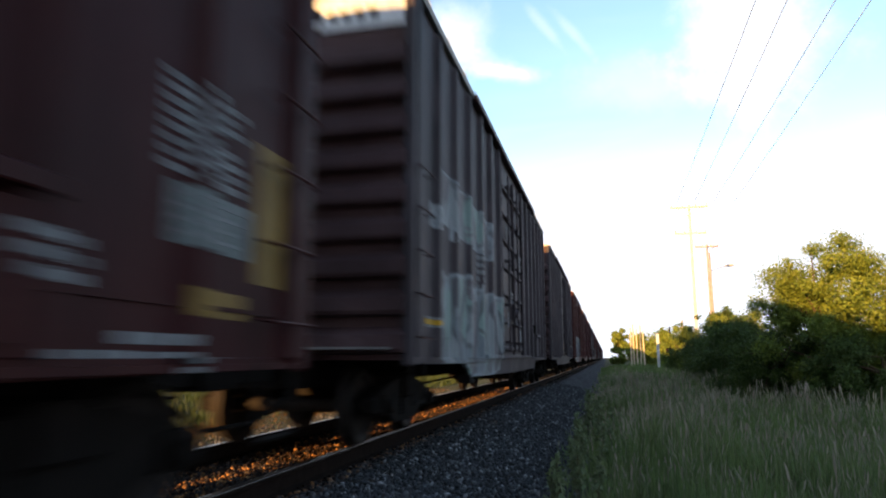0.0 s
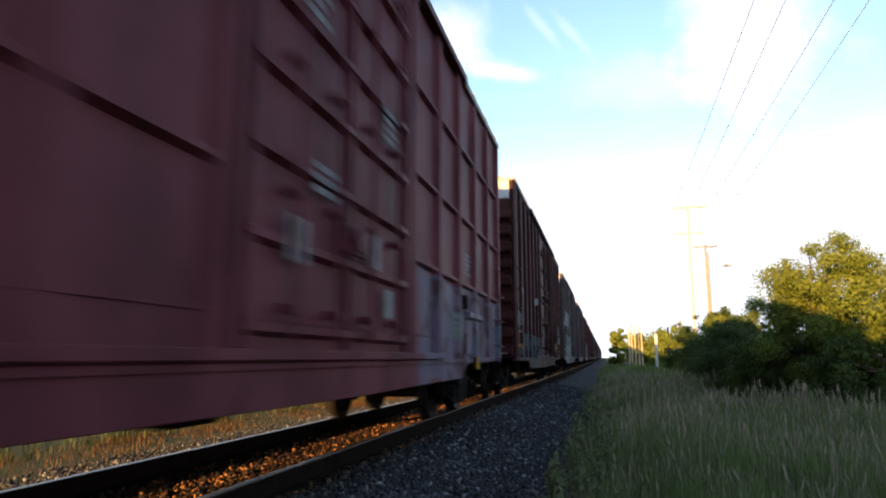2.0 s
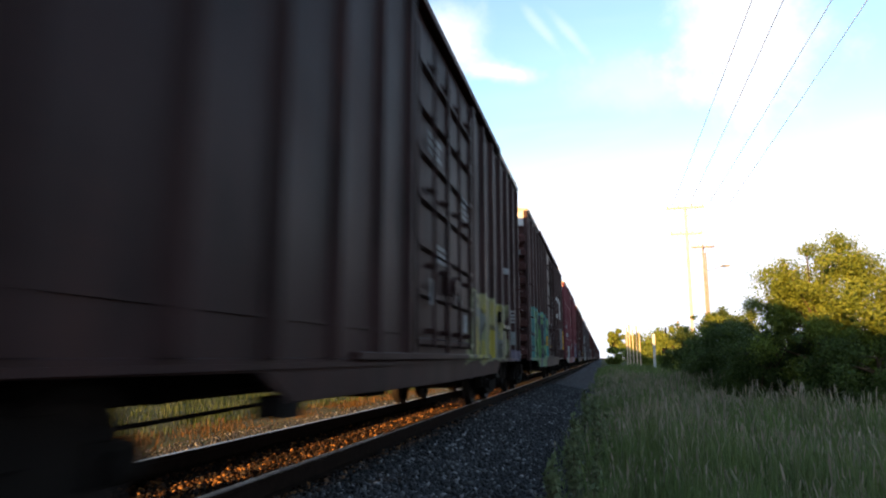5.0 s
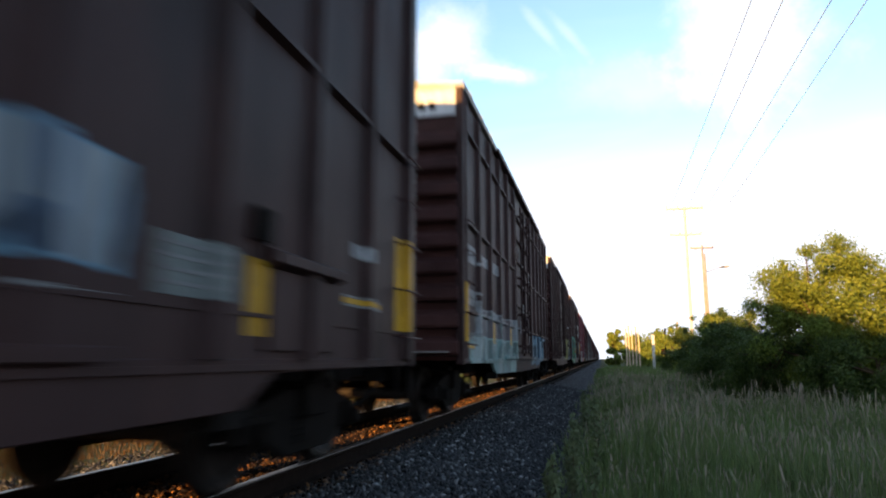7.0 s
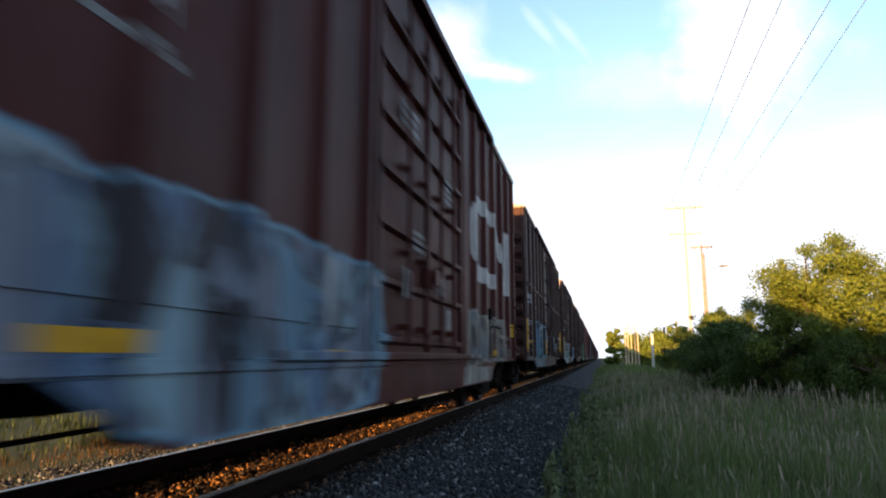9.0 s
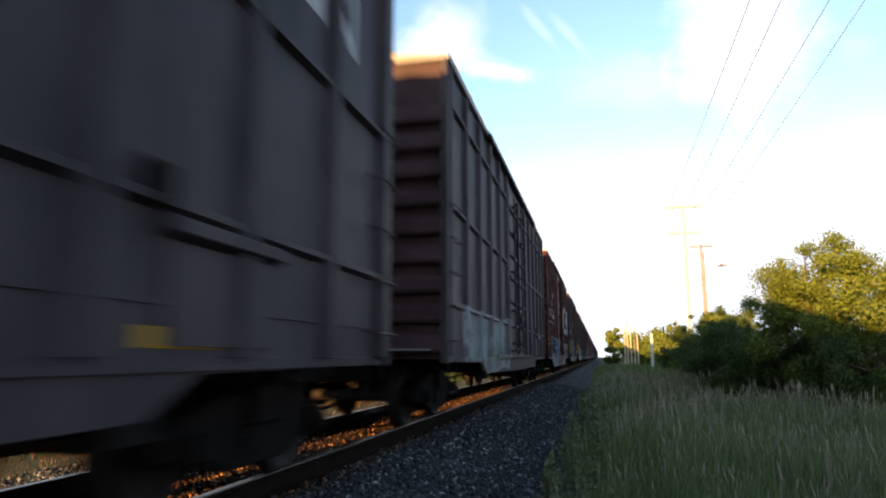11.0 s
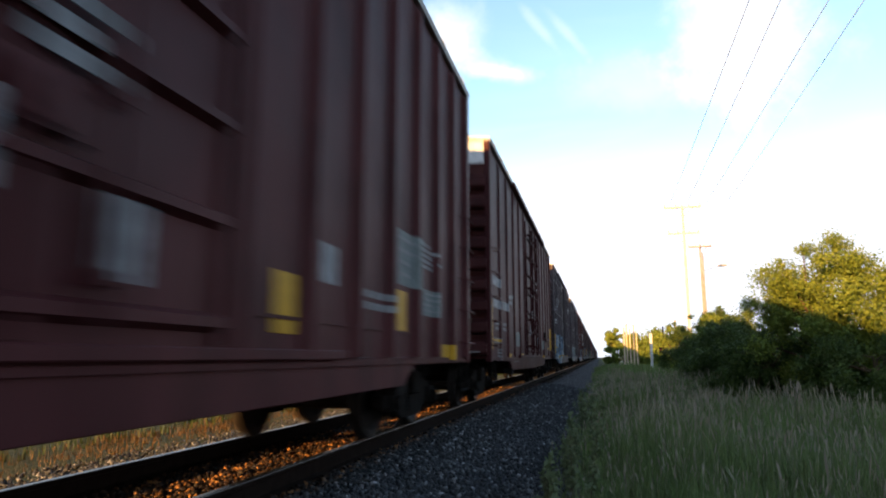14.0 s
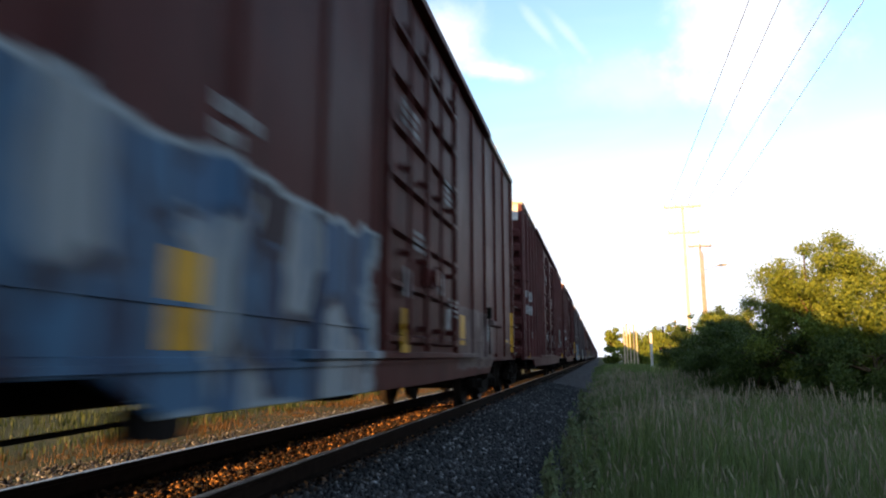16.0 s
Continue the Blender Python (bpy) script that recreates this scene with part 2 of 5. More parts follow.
YELLOW_PAINT = plain_material("yellow_reflective_paint", (0.27, 0.145, 0.007), (0.46, 0.26, 0.012), 7, 0.45)
GREY_BOARD = plain_material("grey_placard_paint", (0.07, 0.085, 0.085), (0.15, 0.175, 0.175), 6, 0.6)
TIE_WOOD = plain_material("tarred_tie_wood", (0.007, 0.0055, 0.0045), (0.018, 0.014, 0.011), 6, 0.9, 0, 0.6, 0.02, 30)
STONE = None
GALVANIZED = plain_material("galvanized_roof_steel", (0.14, 0.14, 0.135), (0.26, 0.255, 0.245), 2.5, 0.5, 0.4)
POLE_WOOD = plain_material("weathered_pole_wood", (0.19, 0.165, 0.16), (0.32, 0.28, 0.27), 4, 0.85, 0, 0.5)
BARK = plain_material("brown_bark", (0.04, 0.03, 0.02), (0.11, 0.08, 0.05), 7, 0.9, 0, 0.8, 0.03)
CABLE = plain_material("dull_aluminium_cable", (0.34, 0.37, 0.42), (0.50, 0.53, 0.58), 3, 0.6)
# pole wood lightened in its colour, standing in for glare against the sky
GLARE_WOOD = plain_material("glare_paled_pole_wood", (0.38, 0.34, 0.33), (0.54, 0.48, 0.46), 4, 0.85, 0, 0.4)
INSULATOR = plain_material("grey_porcelain", (0.2, 0.2, 0.2), (0.35, 0.34, 0.33), 5, 0.35)
LEAF_TREE = leaf_material("yellow_green_leaves", (0.048, 0.092, 0.014), (0.21, 0.25, 0.04))
LEAF_BUSH = leaf_material("dark_green_leaves", (0.020, 0.044, 0.010), (0.085, 0.122, 0.024))
GRASS_BLADE = meadow_material("meadow_grass_blades", (0.036, 0.078, 0.022), (0.19, 0.25, 0.080), (0.175, 0.152, 0.085), 0.7)
WEED_LEAF = leaf_material("grey_green_weed_leaves", (0.06, 0.09, 0.04), (0.17, 0.20, 0.10))
FAR_DRY = leaf_material("trackside_straw", (0.045, 0.024, 0.006), (0.13, 0.068, 0.018))
FAR_GREEN = leaf_material("trackside_weeds", (0.014, 0.030, 0.008), (0.045, 0.065, 0.016))
GRASS_DRY = meadow_material("dry_grass_stalks", (0.15, 0.125, 0.09), (0.37, 0.32, 0.24), (0.24, 0.175, 0.14), 0.6)


def stone_material():
    m, nt, b = graph("crushed_basalt_ballast")
    g = nt.nodes.new("ShaderNodeNewGeometry")
    col = ramp(nt, g.outputs["Random Per Island"], [(0.0, (0.006, 0.0065, 0.008)), (0.45, (0.017, 0.018, 0.021)), (0.78, (0.050, 0.052, 0.057)), (0.92, (0.15, 0.15, 0.155)), (1.0, (0.40, 0.40, 0.41))])
    f = grain(nt, 40, 4)
    col = mixed(nt, f, col, (0.04, 0.042, 0.045))
    # oil and brake dust between and beside the rails
    c = nt.nodes.new("ShaderNodeTexCoord")
    sep = nt.nodes.new("ShaderNodeSeparateXYZ")
    nt.links.new(c.outputs["Object"], sep.inputs[0])
    off = calc(nt, "ABSOLUTE", calc(nt, "SUBTRACT", sep.outputs[0], TRACK_X))
    off = calc(nt, "ADD", off, calc(nt, "MULTIPLY", calc(nt, "SUBTRACT", grain(nt, 1.7, 3), 0.5), 0.5))
    oily = ramp(nt, calc(nt, "DIVIDE", off, 4.0), [(0.20, 1.0), (0.27, 0.0)])
    rusty = ramp(nt, calc(nt, "FRACT", calc(nt, "MULTIPLY", g.outputs["Random Per Island"], 5.7)), [(0.0, (0.005, 0.003, 0.003)), (0.5, (0.018, 0.008, 0.004)), (0.8, (0.085, 0.036, 0.011)), (1.0, (0.34, 0.165, 0.055))])
    nt.links.new(mixed(nt, calc(nt, "MULTIPLY", oily, 0.85), col, rusty), b.inputs["Base Color"])
    b.inputs["Roughness"].default_value = 0.8
    b.inputs["Specular IOR Level"].default_value = 0.12
    relief(nt, b, f, 0.5, 0.01)
    return m


def ground_material():
    """Soil and thatch, with crushed stone along the track."""
    m, nt, b = graph("soil_and_ballast")
    c = nt.nodes.new("ShaderNodeTexCoord")
    sep = nt.nodes.new("ShaderNodeSeparateXYZ")
    nt.links.new(c.outputs["Object"], sep.inputs[0])
    v = nt.nodes.new("ShaderNodeTexVoronoi")
    v.inputs["Scale"].default_value = 19
    nt.links.new(c.outputs["Object"], v.inputs[0])
    sc = nt.nodes.new("ShaderNodeSeparateColor")
    nt.links.new(v.outputs["Color"], sc.inputs[0])
    stone = ramp(nt, sc.outputs[0], [(0.0, (0.007, 0.008, 0.010)), (0.7, (0.030, 0.032, 0.037)), (1.0, (0.10, 0.10, 0.11))])
    big = grain(nt, 0.35, 5)
    fine = grain(nt, 14, 5)
    soil = mixed(nt, big, (0.026, 0.036, 0.012), (0.065, 0.058, 0.024))
    soil = mixed(nt, fine, soil, (0.06, 0.06, 0.02))
    off = calc(nt, "ABSOLUTE", calc(nt, "SUBTRACT", sep.outputs[0], TRACK_X))
    edge = calc(nt, "ADD", off, calc(nt, "MULTIPLY", calc(nt, "SUBTRACT", grain(nt, 1.3, 4), 0.5), 1.0))
    oily = ramp(nt, calc(nt, "DIVIDE", edge, 4.0), [(0.25, 1.0), (0.36, 0.0)])
    stone = mixed(nt, calc(nt, "MULTIPLY", oily, 0.75), stone, (0.026, 0.014, 0.008))
    side = ramp(nt, calc(nt, "DIVIDE", edge, 10.0), [(0.295, 0.0), (0.325, 1.0)])
    nt.links.new(mixed(nt, side, stone, soil), b.inputs["Base Color"])
    b.inputs["Roughness"].default_value = 0.9
    b.inputs["Specular IOR Level"].default_value = 0.1
    h = calc(nt, "ADD", calc(nt, "MULTIPLY", v.outputs["Distance"], -0.6), calc(nt, "MULTIPLY", fine, 0.4))
    relief(nt, b, h, 0.9, 0.04)
    return m


STONE = stone_material()
GROUND = ground_material()
# ---------------------------------------------------------------- mesh tools
class Shape:
    """Collects simple solids into one mesh."""

    def __init__(self):
        self.v, self.f = [], []

    def add(self, verts, faces):
        n = len(self.v)
        self.v += verts
        self.f += [tuple(i + n for i in q) for q in faces]
        return self

    def box(self, x0, x1, y0, y1, z0, z1):
        return self.add([(x, y, z) for x in (x0, x1) for y in (y0, y1) for z in (z0, z1)],
                        [(0, 1, 3, 2), (4, 6, 7, 5), (0, 4, 5, 1), (2, 3, 7, 6), (0, 2, 6, 4), (1, 5, 7, 3)])

    def prism(self, profile, a, b, axis):
        """Extrudes a closed 2D profile along an axis; the profile names the two other axes in order."""
        n = len(profile)
        put = {"x": lambda p, s: (s, p[0], p[1]), "y": lambda p, s: (p[0], s, p[1]), "z": lambda p, s: (p[0], p[1], s)}[axis]
        verts = [put(p, a) for p in profile] + [put(p, b) for p in profile]
        faces = [(i, (i + 1) % n, n + (i + 1) % n, n + i) for i in range(n)]
        return self.add(verts, faces + [tuple(range(n))[::-1], tuple(range(n, 2 * n))])

    def tube(self, p0, p1, r0, r1=None, n=8):
        p0, p1 = Vector(p0), Vector(p1)
        r1 = r0 if r1 is None else r1
        q = (p1 - p0).to_track_quat("Z", "Y")
        ring = [Vector((math.cos(2 * math.pi * i / n), math.sin(2 * math.pi * i / n), 0)) for i in range(n)]
        verts = [tuple(p0 + q @ (c * r0)) for c in ring] + [tuple(p1 + q @ (c * r1)) for c in ring]
        faces = [(i, (i + 1) % n, n + (i + 1) % n, n + i) for i in range(n)]
        return self.add(verts, faces + [tuple(range(n))[::-1], tuple(range(n, 2 * n))])

    def sweep(self, points, r, n=5):
        """A round cable along a line of points."""
        points = [Vector(c) for c in points]
        verts, faces = [], []
        for i, c in enumerate(points):
            d = points[min(i + 1, len(points) - 1)] - points[max(i - 1, 0)]
            q = d.to_track_quat("Z", "Y")
            verts += [tuple(c + q @ Vector((r * math.cos(2 * math.pi * k / n), r * math.sin(2 * math.pi * k / n), 0))) for k in range(n)]
        for i in range(len(points) - 1):
            faces += [(i * n + k, i * n + (k + 1) % n, (i + 1) * n + (k + 1) % n, (i + 1) * n + k) for k in range(n)]
        return self.add(verts, faces + [tuple(range(n))[::-1], tuple(range((len(points) - 1) * n, len(points) * n))])

    def spin(self, profile, centre, n=24):
        """A solid of revolution about the x axis; profile rows are (x, radius)."""
        m = len(profile)
        verts, faces = [], []
        for i in range(n):
            a = 2 * math.pi * i / n
            verts += [(centre[0] + x, centre[1] + r * math.cos(a), centre[2] + r * math.sin(a)) for x, r in profile]
        for i in range(n):
            j = (i + 1) % n
            for k in range(m):
                l = (k + 1) % m
                faces.append((i * m + k, i * m + l, j * m + l, j * m + k))
        return self.add(verts, faces)

    def mesh(self, name, material, bevel=0.0, smooth=False):
        me = bpy.data.meshes.new(name)
        me.from_pydata(self.v, [], self.f)
        bm = bmesh.new()
        bm.from_mesh(me)
        bmesh.ops.recalc_face_normals(bm, faces=bm.faces)
        if bevel:
            edges = [e for e in bm.edges if len(e.link_faces) == 2 and e.calc_face_angle(0) > 0.6]
            bmesh.ops.bevel(bm, geom=edges, offset=bevel, segments=1, affect="EDGES", clamp_overlap=True)
        bm.to_mesh(me)
        bm.free()
        if smooth:
            me.shade_smooth()
        me.materials.append(material)
        return me


def part(name, shape, material, parent=None, label="", bevel=0.0, smooth=False):
    me = shape if isinstance(shape, bpy.types.Mesh) else shape.mesh(name, material, bevel, smooth)
    ob = new(name, me)
    ob.parent = parent
    if label:
        ob["label"] = label
    return ob


def thing(name, label, category, group="", kind="", at=None):
    ob = new(name)
    ob.empty_display_size = 0.2
    if at is not None:
        ob.matrix_basis = at
    return tagged(ob, label, category, group, kind)


def raw_mesh(name, verts, faces, material, smooth=False):
    """verts: array n x 3; faces: array m x 3 or m x 4."""
    me = bpy.data.meshes.new(name)
    k = faces.shape[1]
    me.vertices.add(len(verts))
    me.vertices.foreach_set("co", np.asarray(verts, dtype=np.float32).ravel())
    me.loops.add(faces.size)
    me.loops.foreach_set("vertex_index", faces.astype(np.int32).ravel())
    me.polygons.add(len(faces))
    me.polygons.foreach_set("loop_start", np.arange(0, faces.size, k, dtype=np.int32))
    me.update(calc_edges=True)
    if smooth:
        me.shade_smooth()
    me.materials.append(material)
    return me


rng = np.random.default_rng(7)

# ---------------------------------------------------------------- ground and track
def ground_height(x):
    off = np.abs(np.asarray(x, float) - TRACK_X)
    return np.interp(off, [0, 1.3, 1.75, 2.9, 3.6, 6.0, 40.0, 400.0], [-0.205, -0.21, -0.27, -0.47, -0.52, -0.55, -0.6, -0.6])


def build_ground():
    off = [0, 0.7, 1.3, 1.75, 2.1, 2.5, 2.9, 3.2, 3.6, 4.5, 6, 9, 14, 22, 40, 90, 200, 600, 2500]
    xs = np.array([TRACK_X - o for o in off[:0:-1]] + [TRACK_X + o for o in off])
    ys = np.concatenate([[-2500, -600, -200, -80, -30], np.arange(-10, 40, 0.5), np.arange(40, 120, 4), [140, 180, 260, 400, 700, 1300, 2600]])
    gx, gy = np.meshgrid(xs, ys)
    gz = ground_height(gx) + 0.015 * np.sin(gx * 3.1 + gy * 1.7) * np.cos(gy * 2.3 - gx)
    verts = np.stack([gx.ravel(), gy.ravel(), gz.ravel()], 1)
    w = len(xs)
    i = (np.arange(len(ys) - 1)[:, None] * w + np.arange(w - 1)[None]).ravel()
    faces = np.stack([i, i + 1, i + w + 1, i + w], 1)
    ob = new("ground", raw_mesh("ground", verts, faces, GROUND, True))
    tagged(ob, "flat grassy ground with a grey crushed-stone track bed", "ground", kind="structure")


def build_rails():
    profile = [(-0.075, -0.185), (0.075, -0.185), (0.075, -0.172), (0.014, -0.155), (0.010, -0.05), (0.036, -0.038),
               (0.036, -0.006), (-0.036, -0.006), (-0.036, -0.038), (-0.010, -0.05), (-0.014, -0.155), (-0.075, -0.172)]
    cap = [(-0.036, -0.006), (0.036, -0.006), (0.034, -0.001), (0.026, 0.0015), (-0.026, 0.0015), (-0.034, -0.001)]
    for side in (-1, 1):
        rail = thing("rail", "long rusty steel rail with a polished running surface", "rail", "rails of the track", at=pose(TRACK_X + side * 0.7535, 0, 0))
        part("web_and_base", Shape().prism(profile, -60, 700, "y"), RAIL_SIDE, rail)
        part("rail_head", Shape().prism(cap, -60, 700, "y"), RAIL_TOP, rail, "shiny worn top of the rail")
    track = thing("track_bed", "tarred wooden ties with steel tie plates half sunk in ballast", "railway track", kind="structure")
    tie = Shape().box(-1.3, 1.3, -0.115, 0.115, -0.36, -0.19).mesh("tie", TIE_WOOD, 0.012)
    plate = Shape()
    for s in (-1, 1):
        plate.box(s * 0.7535 - 0.17, s * 0.7535 + 0.17, -0.09, 0.09, -0.192, -0.178)
        for a in (-0.1, 0.1):
            for b in (-0.05, 0.05):
                plate.box(s * 0.7535 + a - 0.012, s * 0.7535 + a + 0.012, b - 0.012, b + 0.012, -0.18, -0.158)
    plate = plate.mesh("tie_plate", RAIL_SIDE)
    r = random.Random(3)
    for k in range(110):
        t = part("tie", tie, None, track)
        t.matrix_basis = pose(TRACK_X + r.uniform(-0.04, 0.04), -4 + k * 0.53 + r.uniform(-0.02, 0.02), r.uniform(-0.012, 0.0), 0, 0, r.uniform(-0.8, 0.8))
        p = part("tie_plate", plate, None, t)
        p.matrix_basis = pose(0, 0, 0)
    # further ties, beyond what can be picked apart
    rest = Shape()
    for k in range(110, 700):
        y = -4 + k * 0.53
        rest.box(TRACK_X - 1.3, TRACK_X + 1.3, y - 0.115, y + 0.115, -0.3, -0.195)
    tagged(part("far_ties", rest, TIE_WOOD), "distant wooden ties in the ballast", "railway ties", kind="stuff")


def rocks(name, n, xr, yr, size, lift, label, seed):
    """Crushed stone: squashed, chipped icosahedra lying on the bed."""
    g = np.random.default_rng(seed)
    bm = bmesh.new()
    bmesh.ops.create_icosphere(bm, subdivisions=1, radius=1)
    base = np.array([v.co[:] for v in bm.verts])
    tri = np.array([[v.index for v in f.verts] for f in bm.faces])
    bm.free()
    m = len(base)
    x = g.uniform(*xr, n)
    u = g.random(n)
    y = yr[0] + (yr[1] - yr[0]) * u ** 1.5
    s = g.uniform(*size, n)
    jag = base[None] * g.uniform(0.62, 1.15, (n, m, 1))
    jag *= g.uniform(0.6, 1.25, (n, 1, 3))
    q = g.normal(size=(n, 4))
    q /= np.linalg.norm(q, axis=1)[:, None]
    w, a, b, c = q.T
    rot = np.stack([1 - 2 * (b * b + c * c), 2 * (a * b - c * w), 2 * (a * c + b * w), 2 * (a * b + c * w), 1 - 2 * (a * a + c * c),
                    2 * (b * c - a * w), 2 * (a * c - b * w), 2 * (b * c + a * w), 1 - 2 * (a * a + b * b)], 1).reshape(n, 3, 3)
    pts = np.einsum("nij,nmj->nmi", rot, jag) * s[:, None, None]
    pts += np.stack([x, y, ground_height(x) + s * g.uniform(0.1, 0.75, n) + lift], 1)[:, None]
    faces = (tri[None] + (np.arange(n) * m)[:, None, None]).reshape(-1, 3)
    ob = new(name, raw_mesh(name, pts.reshape(-1, 3), faces, STONE))
    tagged(ob, label, "gravel", kind="stuff")


# ---------------------------------------------------------------- the boxcars
HALF = 7.75         # half the body's length
EAVE = 5.12
SHEET = 1.50        # half width to the sheets
POST = 1.575        # half width to the posts
FLOOR = 0.95        # top of the side sill


# half width of a post's face, of its foot, and how far it stands out
POST_SHAPE = {"posts": (0.045, 0.10, 0.075), "smooth": (0.03, 0.06, 0.04), "long": (0.045, 0.10, 0.075)}


def corrugated_end(y, out):
    """End wall whose pressed horizontal ribs stand out towards out (+1 or -1)."""
    prof = [(y - out * 0.05, 0.92), (y, 0.92)]
    z, step = 0.98, 0.395
    while z + step < EAVE - 0.52:
        prof += [(y - out * 0.02, z), (y + out * 0.115, z + 0.02), (y + out * 0.135, z + 0.06), (y + out * 0.125, z + 0.20), (y - out * 0.02, z + 0.29)]
        z += step
    prof += [(y, EAVE), (y - out * 0.05, EAVE)]
    s = Shape().prism(prof, -SHEET + 0.02, SHEET - 0.02, "x")
    return s


def make_truck():
    """A two-axle truck about its own centre, on the rail top."""
    truck = new("truck")
    for s in (-1, 1):
        x = s * 0.99
        f = Shape()
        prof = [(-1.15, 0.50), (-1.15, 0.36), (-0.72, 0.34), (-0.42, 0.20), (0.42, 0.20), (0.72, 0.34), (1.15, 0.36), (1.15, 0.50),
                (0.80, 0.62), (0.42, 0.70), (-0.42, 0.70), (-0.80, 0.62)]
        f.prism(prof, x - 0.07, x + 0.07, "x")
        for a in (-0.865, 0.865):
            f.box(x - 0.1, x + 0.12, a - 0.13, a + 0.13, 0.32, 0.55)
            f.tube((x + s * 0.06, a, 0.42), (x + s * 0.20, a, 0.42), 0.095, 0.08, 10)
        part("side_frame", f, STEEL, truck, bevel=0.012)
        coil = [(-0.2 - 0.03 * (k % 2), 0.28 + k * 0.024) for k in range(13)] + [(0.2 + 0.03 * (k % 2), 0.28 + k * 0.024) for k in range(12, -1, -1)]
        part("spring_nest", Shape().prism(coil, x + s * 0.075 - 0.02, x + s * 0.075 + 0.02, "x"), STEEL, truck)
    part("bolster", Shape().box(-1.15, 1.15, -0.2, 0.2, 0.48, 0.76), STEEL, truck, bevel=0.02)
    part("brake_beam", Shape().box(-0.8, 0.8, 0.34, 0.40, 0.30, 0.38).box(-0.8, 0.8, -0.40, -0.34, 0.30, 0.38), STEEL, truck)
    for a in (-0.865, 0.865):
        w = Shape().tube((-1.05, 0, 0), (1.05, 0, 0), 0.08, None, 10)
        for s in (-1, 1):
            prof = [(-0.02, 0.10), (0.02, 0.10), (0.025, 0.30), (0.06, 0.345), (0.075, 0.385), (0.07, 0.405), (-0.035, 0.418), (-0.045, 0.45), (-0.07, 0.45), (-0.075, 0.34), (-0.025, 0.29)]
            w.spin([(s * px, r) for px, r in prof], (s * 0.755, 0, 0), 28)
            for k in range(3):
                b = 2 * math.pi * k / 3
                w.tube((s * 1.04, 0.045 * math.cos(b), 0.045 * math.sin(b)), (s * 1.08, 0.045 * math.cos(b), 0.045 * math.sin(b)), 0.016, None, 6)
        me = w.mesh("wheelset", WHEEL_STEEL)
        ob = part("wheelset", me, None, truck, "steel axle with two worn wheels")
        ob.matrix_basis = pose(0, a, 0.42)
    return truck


def make_coupler(end, half):
    y = end * half
    s = Shape().box(-0.09, 0.09, min(y - end * 0.4, y + end * 1.1), max(y - end * 0.4, y + end * 1.1), 0.70, 0.92)
    s.box(-0.17, 0.17, min(y + end * 1.0, y + end * 1.30), max(y + end * 1.0, y + end * 1.30), 0.66, 0.97)
    s.box(-0.22, -0.10, min(y + end * 1.14, y + end * 1.32), max(y + end * 1.14, y + end * 1.32), 0.68, 0.95)
    s.box(-0.3, 0.3, min(y, y + end * 0.18), max(y, y + end * 0.18), 0.62, 0.98)
    return s


